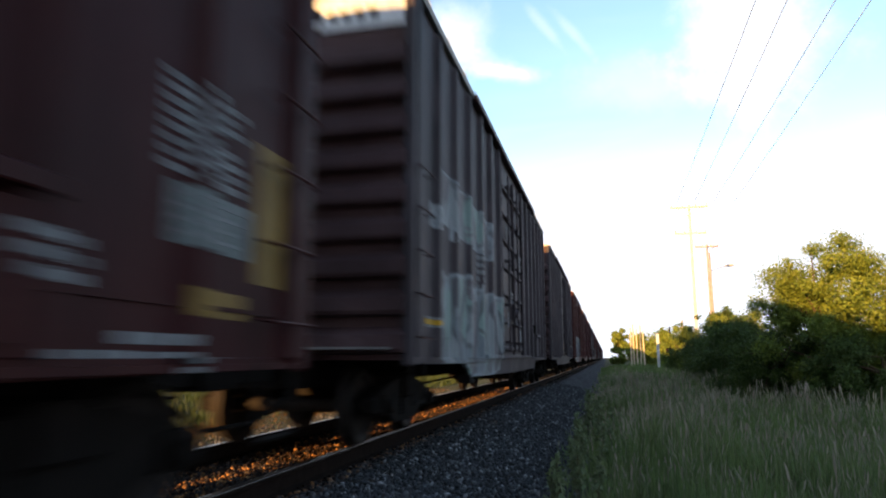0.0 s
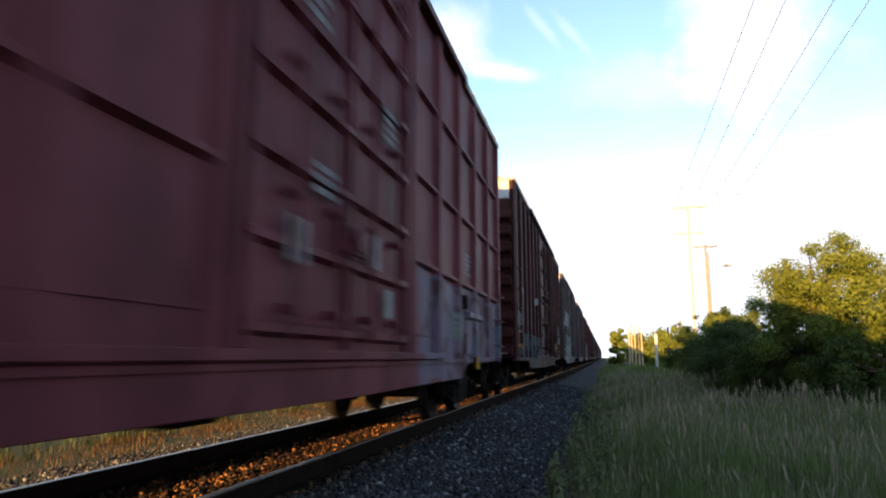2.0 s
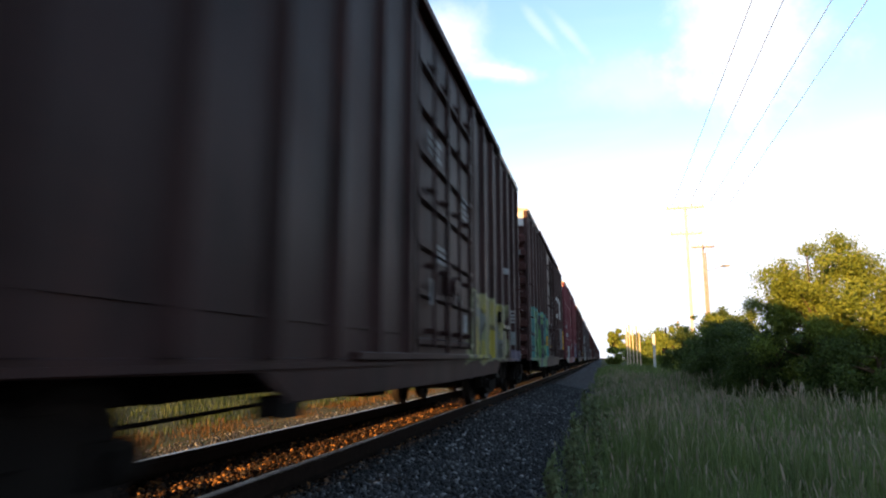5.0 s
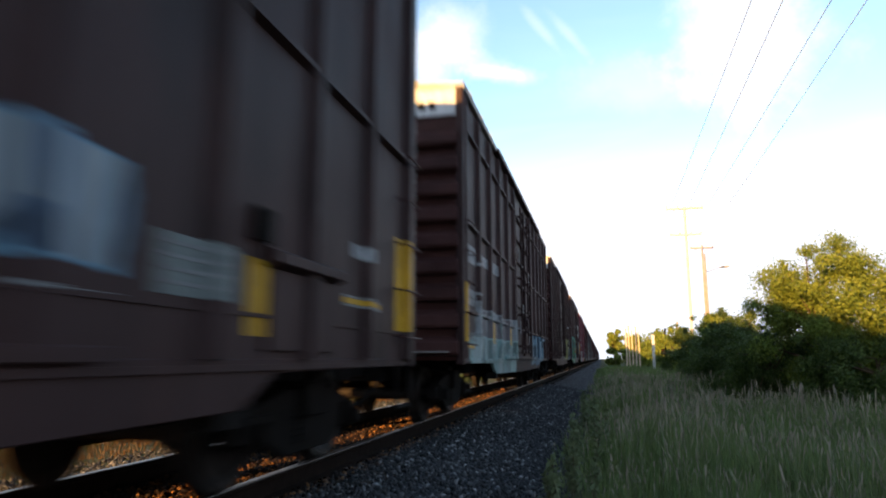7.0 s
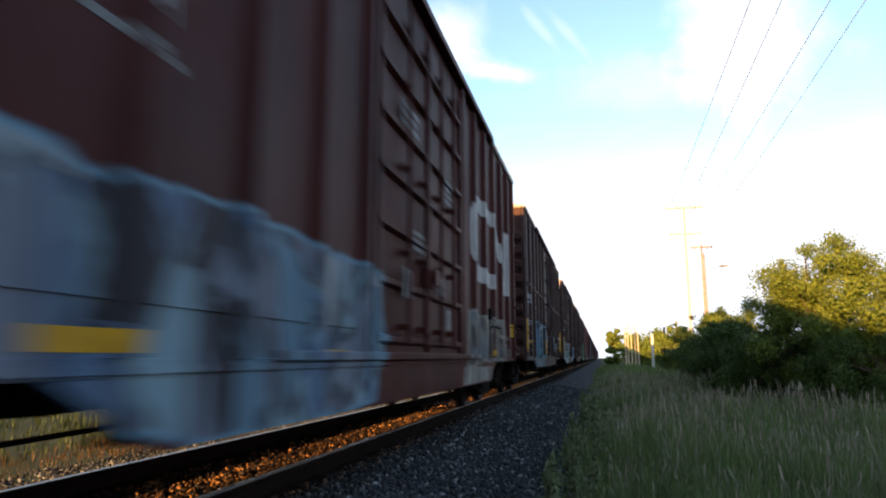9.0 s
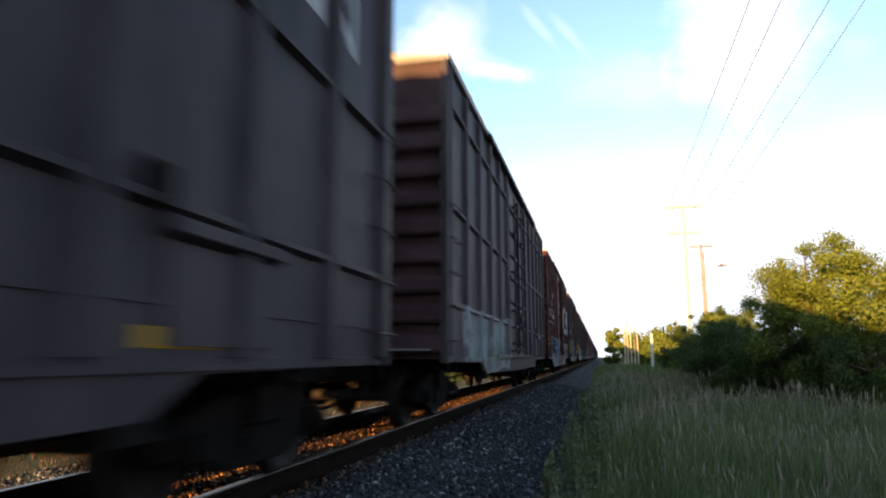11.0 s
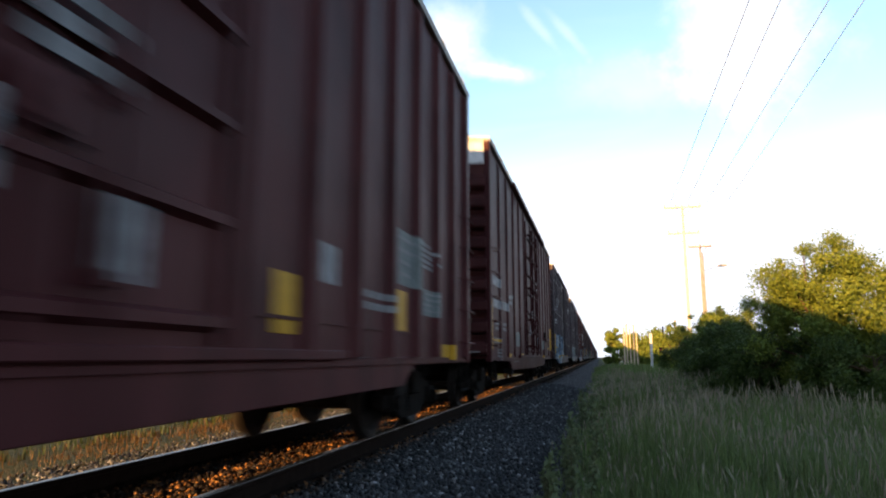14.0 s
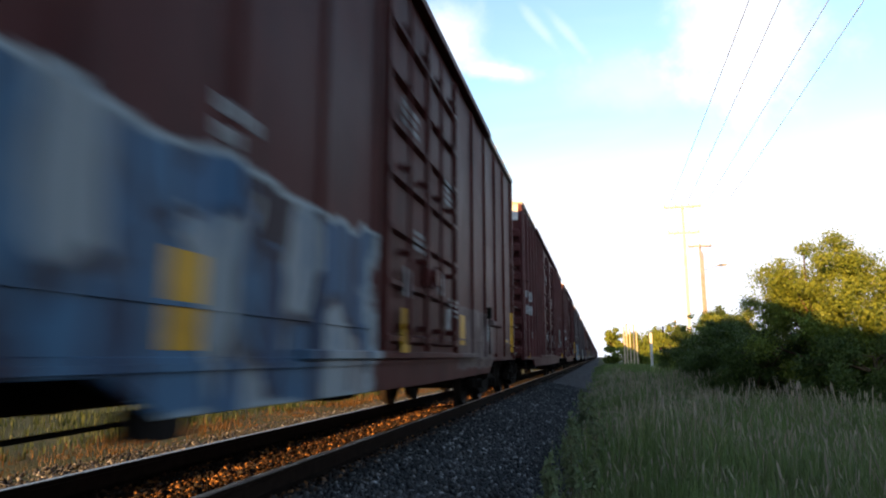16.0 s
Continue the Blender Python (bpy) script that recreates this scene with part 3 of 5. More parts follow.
def make_car(plan):
    """A boxcar in its own space: y along the track, z from the rail top. A plan is (style, half length, half door)."""
    style, HALF, door = plan
    car = new("boxcar")
    rows = {"grid": (1.67, 3.03, 4.5), "grid_b": (2.0, 2.97, 4.0), "grid_c": (3.03,)}.get(style, ())

    def p(name, shape, mat=None, label="", bevel=0.0, parent=None):
        ob = part(name, shape, mat or PAINT_DEFAULT, parent or car, label, bevel)
        return ob

    for s in (-1, 1):
        # side sheets, open at the doorway
        for a, b in ((-HALF, -door), (door, HALF)):
            p("side_sheet", Shape().box(min(s * SHEET, s * (SHEET - 0.04)), max(s * SHEET, s * (SHEET - 0.04)), a, b, FLOOR - 0.05, EAVE))
        p("door_header", Shape().box(min(s * SHEET, s * (SHEET - 0.04)), max(s * SHEET, s * (SHEET - 0.04)), -door, door, EAVE - 0.32, EAVE))
        # posts of hat section, built once and shared
        flare, base = POST_SHAPE.get(style, POST_SHAPE["posts"])[:2]
        high = SHEET + POST_SHAPE.get(style, POST_SHAPE["posts"])[2]
        hat = [(s * SHEET, -base), (s * high, -flare), (s * high, flare), (s * SHEET, base)]
        n = {"posts": 6, "smooth": 5, "long": 7}.get(style, 5)
        step = (HALF - 0.16 - door - 0.18) / n
        where = []
        for e in (-1, 1):
            for k in range(n + 1):
                y = e * (door + 0.18 + step * k)
                where.append(y)
                p("post", Shape().prism([(a, b + y) for a, b in hat], FLOOR, EAVE - 0.1, "z"))
        if rows:
            for e in (-1, 1):
                for k in range(n):
                    y = e * (door + 0.18 + step * (k + 0.5))
                    for z in rows:
                        p("side_rail", Shape().prism([(s * SHEET, z - 0.045), (s * (SHEET + 0.06), z - 0.02), (s * (SHEET + 0.06), z + 0.02), (s * SHEET, z + 0.045)], y - step / 2 + base, y + step / 2 - base, "y"))
        # lap joints of the side sheets, bay by bay
        for a, b in zip(sorted(where), sorted(where)[1:]):
            if s > 0 and a * b > 0:
                p("sheet_seam", Shape().box(SHEET, SHEET + 0.014, a + base, b - base, 1.19, 1.215))
        # sills
        sill = [(-HALF, FLOOR), (-HALF, 0.88), (-HALF + 2.9, 0.86), (-HALF + 3.3, 0.66), (0, 0.63), (HALF - 3.3, 0.66), (HALF - 2.9, 0.86), (HALF, 0.88), (HALF, FLOOR)]
        p("side_sill", Shape().prism(sill, s * (SHEET - 0.06), s * (SHEET + 0.006), "x"), bevel=0.006)
        ledge = Shape().box(min(s * SHEET, s * (SHEET + 0.03)), max(s * SHEET, s * (SHEET + 0.03)), -HALF, HALF, FLOOR - 0.07, FLOOR - 0.035)
        p("sill_ledge", ledge)
        # door tracks and doors
        for name, z0, z1, d, reach in (("lower_door_track", FLOOR - 0.02, FLOOR + 0.05, 0.07, 1.7), ("door_canopy", EAVE - 0.07, EAVE + 0.035, 0.12, 2.85)):
            tr = Shape().box(min(s * SHEET, s * (SHEET + d)), max(s * SHEET, s * (SHEET + d)), -door - reach, door + reach, z0, z1)
            p(name, tr, bevel=0.008)
        leaves = ((-door, 0), (0, door)) if style == "long" else ((-door, door),)
        for a, b in leaves:
            d = Shape()
            x0, x1 = s * (SHEET - 0.05), s * (SHEET + 0.025)
            d.box(min(x0, x1), max(x0, x1), a + 0.02, b - 0.02, FLOOR + 0.05, EAVE - 0.33)
            leaf = p("door", d)
            ribs = Shape()
            mid = (a + b) / 2
            for k in range(7):
                z = FLOOR + 0.18 + k * 0.54
                ribs.prism([(s * (SHEET + 0.02), z - 0.06), (s * (SHEET + 0.085), z - 0.03), (s * (SHEET + 0.085), z + 0.02), (s * (SHEET + 0.02), z + 0.05)], a + 0.06, b - 0.06, "y")
            for y in (a + 0.05, mid, b - 0.05):
                ribs.box(min(s * (SHEET + 0.02), s * (SHEET + 0.07)), max(s * (SHEET + 0.02), s * (SHEET + 0.07)), y - 0.04, y + 0.04, FLOOR + 0.06, EAVE - 0.34)
            p("door_rib", ribs, parent=leaf)
            rods = Shape()
            mid = (a + b) / 2
            for y in ((mid - 0.36, mid + 0.36) if style == "long" else (mid - 1.05, mid - 0.35, mid + 0.35, mid + 1.05)):
                rods.tube((s * (SHEET + 0.12), y, FLOOR + 0.12), (s * (SHEET + 0.12), y, EAVE - 0.4), 0.02, None, 6)
                for z in (1.25, 2.0, 2.9, 3.8, 4.45):
                    rods.box(min(s * (SHEET + 0.02), s * (SHEET + 0.15)), max(s * (SHEET + 0.02), s * (SHEET + 0.15)), y - 0.035, y + 0.035, z - 0.03, z + 0.03)
            p("locking_rod", rods, parent=leaf)
            gear = Shape().box(min(s * (SHEET + 0.02), s * (SHEET + 0.11)), max(s * (SHEET + 0.02), s * (SHEET + 0.11)), mid - 0.2, mid + 0.2, 1.75, 1.98)
            gear.tube((s * (SHEET + 0.1), mid, 1.86), (s * (SHEET + 0.17), mid, 1.86), 0.11, None, 12)
            gear.tube((s * (SHEET + 0.15), mid, 1.86), (s * (SHEET + 0.15), mid - 0.28, 1.62), 0.018, None, 6)
            p("door_lock", gear, None, parent=leaf, label="dark steel locking gear with a lever")
        # grab irons at the corners, and stirrup steps
        for e in (-1, 1):
            for k in range(5):
                z = 1.15 + k * 0.46
                g = Shape()
                a, b = e * (HALF - 0.06), e * (HALF - 0.52)
                x0, x1 = s * (POST - 0.06), s * (POST + 0.07)
                g.tube((x0, a, z + 0.02), (x1, a, z), 0.011, None, 5).tube((x1, a, z), (x1, b, z), 0.011, None, 5).tube((x1, b, z), (x0, b, z + 0.02), 0.011, None, 5)
                p("grab_iron", g)
            st = Shape()
            a, b, x = e * (HALF - 0.10), e * (HALF - 0.5), s * (SHEET + 0.03)
            st.tube((x, a, 0.9), (x, a, 0.48), 0.016, None, 5).tube((x, b, 0.9), (x, b, 0.48), 0.016, None, 5).tube((x, a, 0.48), (x, b, 0.48), 0.02, None, 5)
            p("stirrup_step", st, STEEL)
            # corner post of the body
            p("corner_post", Shape().box(min(s * (SHEET - 0.06), s * (SHEET + 0.055)), max(s * (SHEET - 0.06), s * (SHEET + 0.055)), e * HALF - 0.07, e * HALF + 0.07, 0.86, EAVE - 0.02), bevel=0.02)
        # jacking pads under the sill
        for y in (-HALF + 3.35, HALF - 3.35):
            p("jacking_pad", Shape().box(min(s * 1.3, s * 1.5), max(s * 1.3, s * 1.5), y - 0.15, y + 0.15, 0.57, 0.70), STEEL)
    for e in (-1, 1):
        p("end_wall", corrugated_end(e * HALF, e))
        lad = Shape()
        for k in range(9):
            z = 1.15 + k * 0.42
            lad.tube((e * 0.97, e * (HALF + 0.2), z), (e * 1.42, e * (HALF + 0.2), z), 0.012, None, 5)
        for x in (e * 0.97, e * 1.42):
            lad.box(x - 0.02, x + 0.02, min(e * (HALF + 0.02), e * (HALF + 0.21)), max(e * (HALF + 0.02), e * (HALF + 0.21)), 0.95, 4.7)
        p("end_ladder", lad)
        p("crossover_step", Shape().box(-1.35, 1.35, min(e * (HALF + 0.06), e * (HALF + 0.32)), max(e * (HALF + 0.06), e * (HALF + 0.32)), 1.03, 1.055), GALVANIZED, "galvanized grating step across the end")
        p("coupler", make_coupler(e, HALF), STEEL, bevel=0.015)
        hose = Shape()
        pts = [Vector((0.35, e * (HALF + 0.1), 0.72)), Vector((0.36, e * (HALF + 0.45), 0.55)), Vector((0.3, e * (HALF + 0.9), 0.36)), Vector((0.2, e * (HALF + 1.25), 0.34))]
        hose.sweep(pts, 0.022, 6)
        p("brake_hose", hose, STEEL)
    # brake wheel at one end
    bw = Shape()
    for k in range(16):
        a, b = 2 * math.pi * k / 16, 2 * math.pi * (k + 1) / 16
        bw.tube((-0.7 + 0.26 * math.cos(a), -HALF - 0.3, 2.5 + 0.26 * math.sin(a)), (-0.7 + 0.26 * math.cos(b), -HALF - 0.3, 2.5 + 0.26 * math.sin(b)), 0.014, None, 5)
    for k in range(4):
        a = math.pi * k / 2
        bw.tube((-0.7, -HALF - 0.28, 2.5), (-0.7 + 0.26 * math.cos(a), -HALF - 0.3, 2.5 + 0.26 * math.sin(a)), 0.012, None, 5)
    bw.box(-0.85, -0.55, -HALF - 0.26, -HALF - 0.04, 2.3, 2.72)
    p("brake_wheel", bw, STEEL)
    # roof with cross seams and overhanging eaves
    roof = Shape().prism([(-1.56, EAVE - 0.03), (1.56, EAVE - 0.03), (1.58, EAVE + 0.03), (0.0, EAVE + 0.17), (-1.58, EAVE + 0.03)], -HALF - 0.05, HALF + 0.05, "y")
    r = p("roof", roof, GALVANIZED, "galvanized steel roof with raised seams")
    seams = Shape()
    for k in range(15):
        y = -HALF + 0.5 + k * (2 * HALF - 1.0) / 14
        seams.prism([(-1.59, EAVE + 0.025), (1.59, EAVE + 0.025), (1.59, EAVE + 0.07), (0.0, EAVE + 0.215), (-1.59, EAVE + 0.07)], y - 0.035, y + 0.035, "y")
    p("roof_seam", seams, GALVANIZED, parent=r)
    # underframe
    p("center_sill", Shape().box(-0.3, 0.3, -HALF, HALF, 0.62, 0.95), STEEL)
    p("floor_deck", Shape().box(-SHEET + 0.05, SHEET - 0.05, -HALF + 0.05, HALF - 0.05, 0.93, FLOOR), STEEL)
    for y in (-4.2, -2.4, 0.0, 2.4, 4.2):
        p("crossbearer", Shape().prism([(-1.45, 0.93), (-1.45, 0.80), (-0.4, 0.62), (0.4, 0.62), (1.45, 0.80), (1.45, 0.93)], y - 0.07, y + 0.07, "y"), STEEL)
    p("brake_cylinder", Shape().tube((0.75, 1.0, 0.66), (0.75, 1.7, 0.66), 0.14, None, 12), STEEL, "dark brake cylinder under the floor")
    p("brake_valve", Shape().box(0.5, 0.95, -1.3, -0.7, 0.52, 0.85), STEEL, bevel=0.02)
    if style != "long":
        # recessed routing panel with a lip, and a small black card holder, on the grass side
        x = SHEET
        p("panel_lip", Shape().prism([(x, 1.50), (x + 0.10, 1.53), (x + 0.10, 1.60), (x, 1.64)], 4.62, 5.72, "y"), bevel=0.006)
        p("side_panel", Shape().box(x, x + 0.03, 4.66, 5.68, 1.0, 1.5))
        p("card_holder", Shape().box(x, x + 0.07, 4.46, 4.62, 1.64, 1.84), STEEL)
    p("brake_rod", Shape().tube((0.5, -5.2, 0.5), (0.55, 1.0, 0.62), 0.018, None, 5).tube((0.55, 1.7, 0.62), (0.5, 5.2, 0.5), 0.018, None, 5), STEEL)
    truck = TRUCKS[0]
    for y in (-HALF + 1.38, HALF - 1.45):
        t = copy_thing(truck, pose(0, y, 0))
        t.parent = car
    return car


STENCIL_BLOCK = plain_material("white_stencil_blocks", (0.10, 0.11, 0.12), (0.31, 0.325, 0.34), 11, 0.6)
STENCIL = plain_material("faded_white_stencil", (0.085, 0.09, 0.095), (0.21, 0.22, 0.23), 9, 0.6)
YELLOW_PALE = plain_material("dirty_yellow_paint", (0.10, 0.062, 0.012), (0.20, 0.125, 0.03), 7, 0.5)
PAINT_DEFAULT = car_paint("boxcar_paint", (0.07, 0.03, 0.028), (0.12, 0.055, 0.05))
TRUCKS = []


def remove_thing(ob):
    for o in list(ob.children_recursive) + [ob]:
        bpy.data.objects.remove(o)


def side_profile(plan):
    """The side's cross-section along the car: sorted (y, x) corners of sheet, posts and door."""
    style, half, door = plan
    n = {"posts": 6, "smooth": 5, "long": 7}.get(style, 5)
    step = (half - 0.16 - door - 0.18) / n
    flare, base, high = POST_SHAPE.get(style, POST_SHAPE["posts"])
    out = [(-99, SHEET), (99, SHEET), (-door - 0.001, SHEET), (-door, SHEET + 0.087), (door, SHEET + 0.087), (door + 0.001, SHEET)]
    for e in (-1, 1):
        for k in range(n + 1):
            c = e * (door + 0.18 + step * k)
            out += [(c - base, SHEET), (c - flare, SHEET + high), (c + flare, SHEET + high), (c + base, SHEET)]
    return sorted(out)


def painted_patch(plan, rects):
    """Thin paint or plate pieces that follow sheet and posts: rects are (y0, y1, z0, z1); returns one Shape."""
    s = Shape()
    prof = side_profile(plan)
    ys, xs = [c[0] for c in prof], [c[1] for c in prof]
    for y0, y1, z0, z1 in rects:
        cuts = [y0, *[c for c in ys if y0 + 1e-4 < c < y1 - 1e-4], y1]
        low = z1 < FLOOR - 0.09
        at = [SHEET + 0.007 if low else float(np.interp(c, ys, xs)) for c in cuts]
        s.prism([(x, c) for x, c in zip(at, cuts)] + [(x + 0.004, c) for x, c in zip(at[::-1], cuts[::-1])], z0, z1, "z")
    return s


def hook_and_zigzag(plan, y, z, size):
    """A large white painted emblem: an open rounded hook joined to a zigzag band."""
    line = [(2.0, 1.32), (0.55, 1.32), (0.22, 1.2), (0.05, 0.95), (0.05, 0.45), (0.22, 0.2), (0.55, 0.06), (2.25, 0.06), (2.25, 1.3), (2.45, 1.3), (3.75, 0.1), (3.95, 0.1), (3.95, 1.25)]
    line = [(y + a * size, z + b * size) for a, b in line]
    thick, step, rects = 0.15 * size, 0.05, []
    a = line[0][0]
    lo, hi = min(p[0] for p in line) - thick, max(p[0] for p in line) + thick
    for i in range(int((hi - lo) / step)):
        yy = lo + (i + 0.5) * step
        run = None
        for j in range(int(2.2 * size / 0.04)):
            zz = z - 0.3 * size + j * 0.04
            near = 9.0
            for (ay, az), (by, bz) in zip(line, line[1:]):
                ly, lz = by - ay, bz - az
                t = min(1, max(0, ((yy - ay) * ly + (zz - az) * lz) / (ly * ly + lz * lz)))
                near = min(near, math.hypot(yy - ay - t * ly, zz - az - t * lz))
            if near < thick and run is None:
                run = zz
            if near >= thick and run is not None:
                rects.append((yy - step / 2, yy + step / 2, run, zz))
                run = None
    return painted_patch(plan, rects)


def lettering(car, plan, rows):
    """Stencil bars, placards, reflectors and blocks on the grass side: (kind, y0, y1, z0, z1)."""
    r = random.Random(len(rows) * 31 + int(rows[0][1] * 100) if rows else 1)
    for kind, y0, y1, z0, z1 in rows:
        if kind.startswith("bars"):
            n = int(kind[4:])
            h = (z1 - z0) / n
            rects = []
            for i in range(n):
                y = y0
                top = z1 - i * h
                while y < y1 - 0.03:
                    e = min(y1, y + r.uniform(0.10, 0.34))
                    rects.append((y, e, top - h * 0.62, top))
                    y = e + r.uniform(0.03, 0.07)
                if r.random() < 0.4 and len(rects) > 2:
                    rects.pop()
            part("stencil", painted_patch(plan, rects), STENCIL, car, "small blurred white stencil lines")
        elif kind == "bar":
            part("stencil_line", painted_patch(plan, [(y0, y1, z0, z1)]), STENCIL, car)
        elif kind == "block":
            rects, y = [], y0
            while y < y1 - 0.05:
                e = min(y1, y + r.uniform(0.12, 0.2))
                rects.append((y, e, z0, z1))
                y = e + 0.035
            part("stencil_block", painted_patch(plan, rects), STENCIL_BLOCK, car, "pale blocks of stencilled characters")
        elif kind in ("placard", "placard_d"):
            board = part("data_panel", painted_patch(plan, [(y0, y1, z0, z1)]), GREY_BOARD, car, "grey data panel with pale lines")
            h = z1 - z0
            n = 2 if kind == "placard_d" else 4
            lines = [(y0 + 0.03, y1 - 0.03 - r.uniform(0, 0.3) * (y1 - y0), z1 - h * (0.12 + 0.86 * i / n) - h * 0.07, z1 - h * (0.12 + 0.86 * i / n)) for i in range(n)]
            sh = painted_patch(plan, lines)
            sh.v = [(a + 0.004, b, c) for a, b, c in sh.v]
            part("panel_lettering", sh, STENCIL, board)
        elif kind == "ystripe":
            part("stencil", painted_patch(plan, [(y0, y1, z1 - (z1 - z0) * 0.2, z1), (y0, y1, z0, z0 + (z1 - z0) * 0.2)]), STENCIL, car)
            part("yellow_stripe", painted_patch(plan, [(y0, y1, z0 + (z1 - z0) * 0.25, z1 - (z1 - z0) * 0.25)]), YELLOW_PAINT, car, "thin yellow stripe")
        else:
            part("reflector", painted_patch(plan, [(y0, y1, z0, z1)]), YELLOW_PALE if kind in ("yd", "yellow_p") else YELLOW_PAINT, car, "yellow reflective patch")
# ---------------------------------------------------------------- the train
MAROON, MAROON_L = (0.0339, 0.0071, 0.0085), (0.0531, 0.0150, 0.0170)
BROWN, BROWN_L = (0.025, 0.0050, 0.0058), (0.039, 0.0105, 0.0115)
CRIMSON, CRIMSON_L = (0.090, 0.018, 0.026), (0.15, 0.045, 0.058)
DARK, DARK_L = (0.0255, 0.0140, 0.0140), (0.051, 0.030, 0.030)
UMBER, UMBER_L = (0.017, 0.0085, 0.0085), (0.034, 0.0175, 0.0175)
PLUM, PLUM_L = (0.0458, 0.0110, 0.0128), (0.0748, 0.0238, 0.0255)
GREY, GREY_L = (0.032, 0.026, 0.0295), (0.072, 0.062, 0.070)
RUST, RUST_L = (0.038, 0.0080, 0.0076), (0.060, 0.0165, 0.0150)
CYANS = ((0.10, 0.20, 0.28), (0.19, 0.31, 0.38), (0.08, 0.15, 0.25), (0.28, 0.34, 0.38), (0.14, 0.18, 0.24), (0.02, 0.03, 0.04))
LILACS = ((0.0936, 0.0864, 0.1368), (0.1368, 0.1296, 0.1800), (0.0720, 0.1008, 0.1440), (0.1152, 0.0792, 0.1008), (0.1512, 0.1512, 0.1944), (0.0360, 0.0216, 0.0288))
MINTS = ((0.24, 0.36, 0.34), (0.32, 0.40, 0.40), (0.18, 0.30, 0.30), (0.26, 0.33, 0.33), (0.10, 0.15, 0.15))
GREENS = ((0.065, 0.221, 0.221), (0.130, 0.286, 0.130), (0.065, 0.195, 0.065), (0.169, 0.338, 0.169), (0.104, 0.247, 0.104), (0.065, 0.195, 0.195), (0.143, 0.312, 0.156), (0.039, 0.046, 0.065))
OLIVES = ((0.16, 0.18, 0.10), (0.30, 0.27, 0.05), (0.14, 0.16, 0.15), (0.26, 0.25, 0.12), (0.05, 0.05, 0.04))
WHITES = ((0.22, 0.25, 0.27), (0.28, 0.31, 0.32), (0.17, 0.20, 0.22), (0.22, 0.30, 0.28), (0.13, 0.12, 0.13), (0.10, 0.10, 0.11))
BLUES = ((0.218, 0.265, 0.289), (0.035, 0.109, 0.203), (0.051, 0.140, 0.234), (0.023, 0.066, 0.125), (0.043, 0.125, 0.218), (0.203, 0.226, 0.242), (0.039, 0.101, 0.172), (0.016, 0.016, 0.023))
TEALS = ((0.07, 0.18, 0.25), (0.14, 0.24, 0.12), (0.10, 0.26, 0.32), (0.25, 0.33, 0.18), (0.03, 0.04, 0.05))

SEAS = ((0.05, 0.17, 0.18), (0.09, 0.25, 0.27), (0.13, 0.14, 0.26), (0.05, 0.15, 0.17), (0.16, 0.18, 0.27), (0.03, 0.05, 0.06))
DULL_TEALS = ((0.05, 0.085, 0.105), (0.075, 0.12, 0.14), (0.04, 0.065, 0.085), (0.09, 0.10, 0.11), (0.07, 0.045, 0.05), (0.02, 0.018, 0.02))
PALES = ((0.200, 0.213, 0.194), (0.300, 0.300, 0.250), (0.150, 0.188, 0.206), (0.237, 0.250, 0.250), (0.075, 0.069, 0.062), (0.062, 0.056, 0.056))
GREYS = ((0.075, 0.058, 0.058), (0.10, 0.08, 0.08), (0.06, 0.046, 0.046), (0.115, 0.095, 0.095), (0.04, 0.03, 0.03))
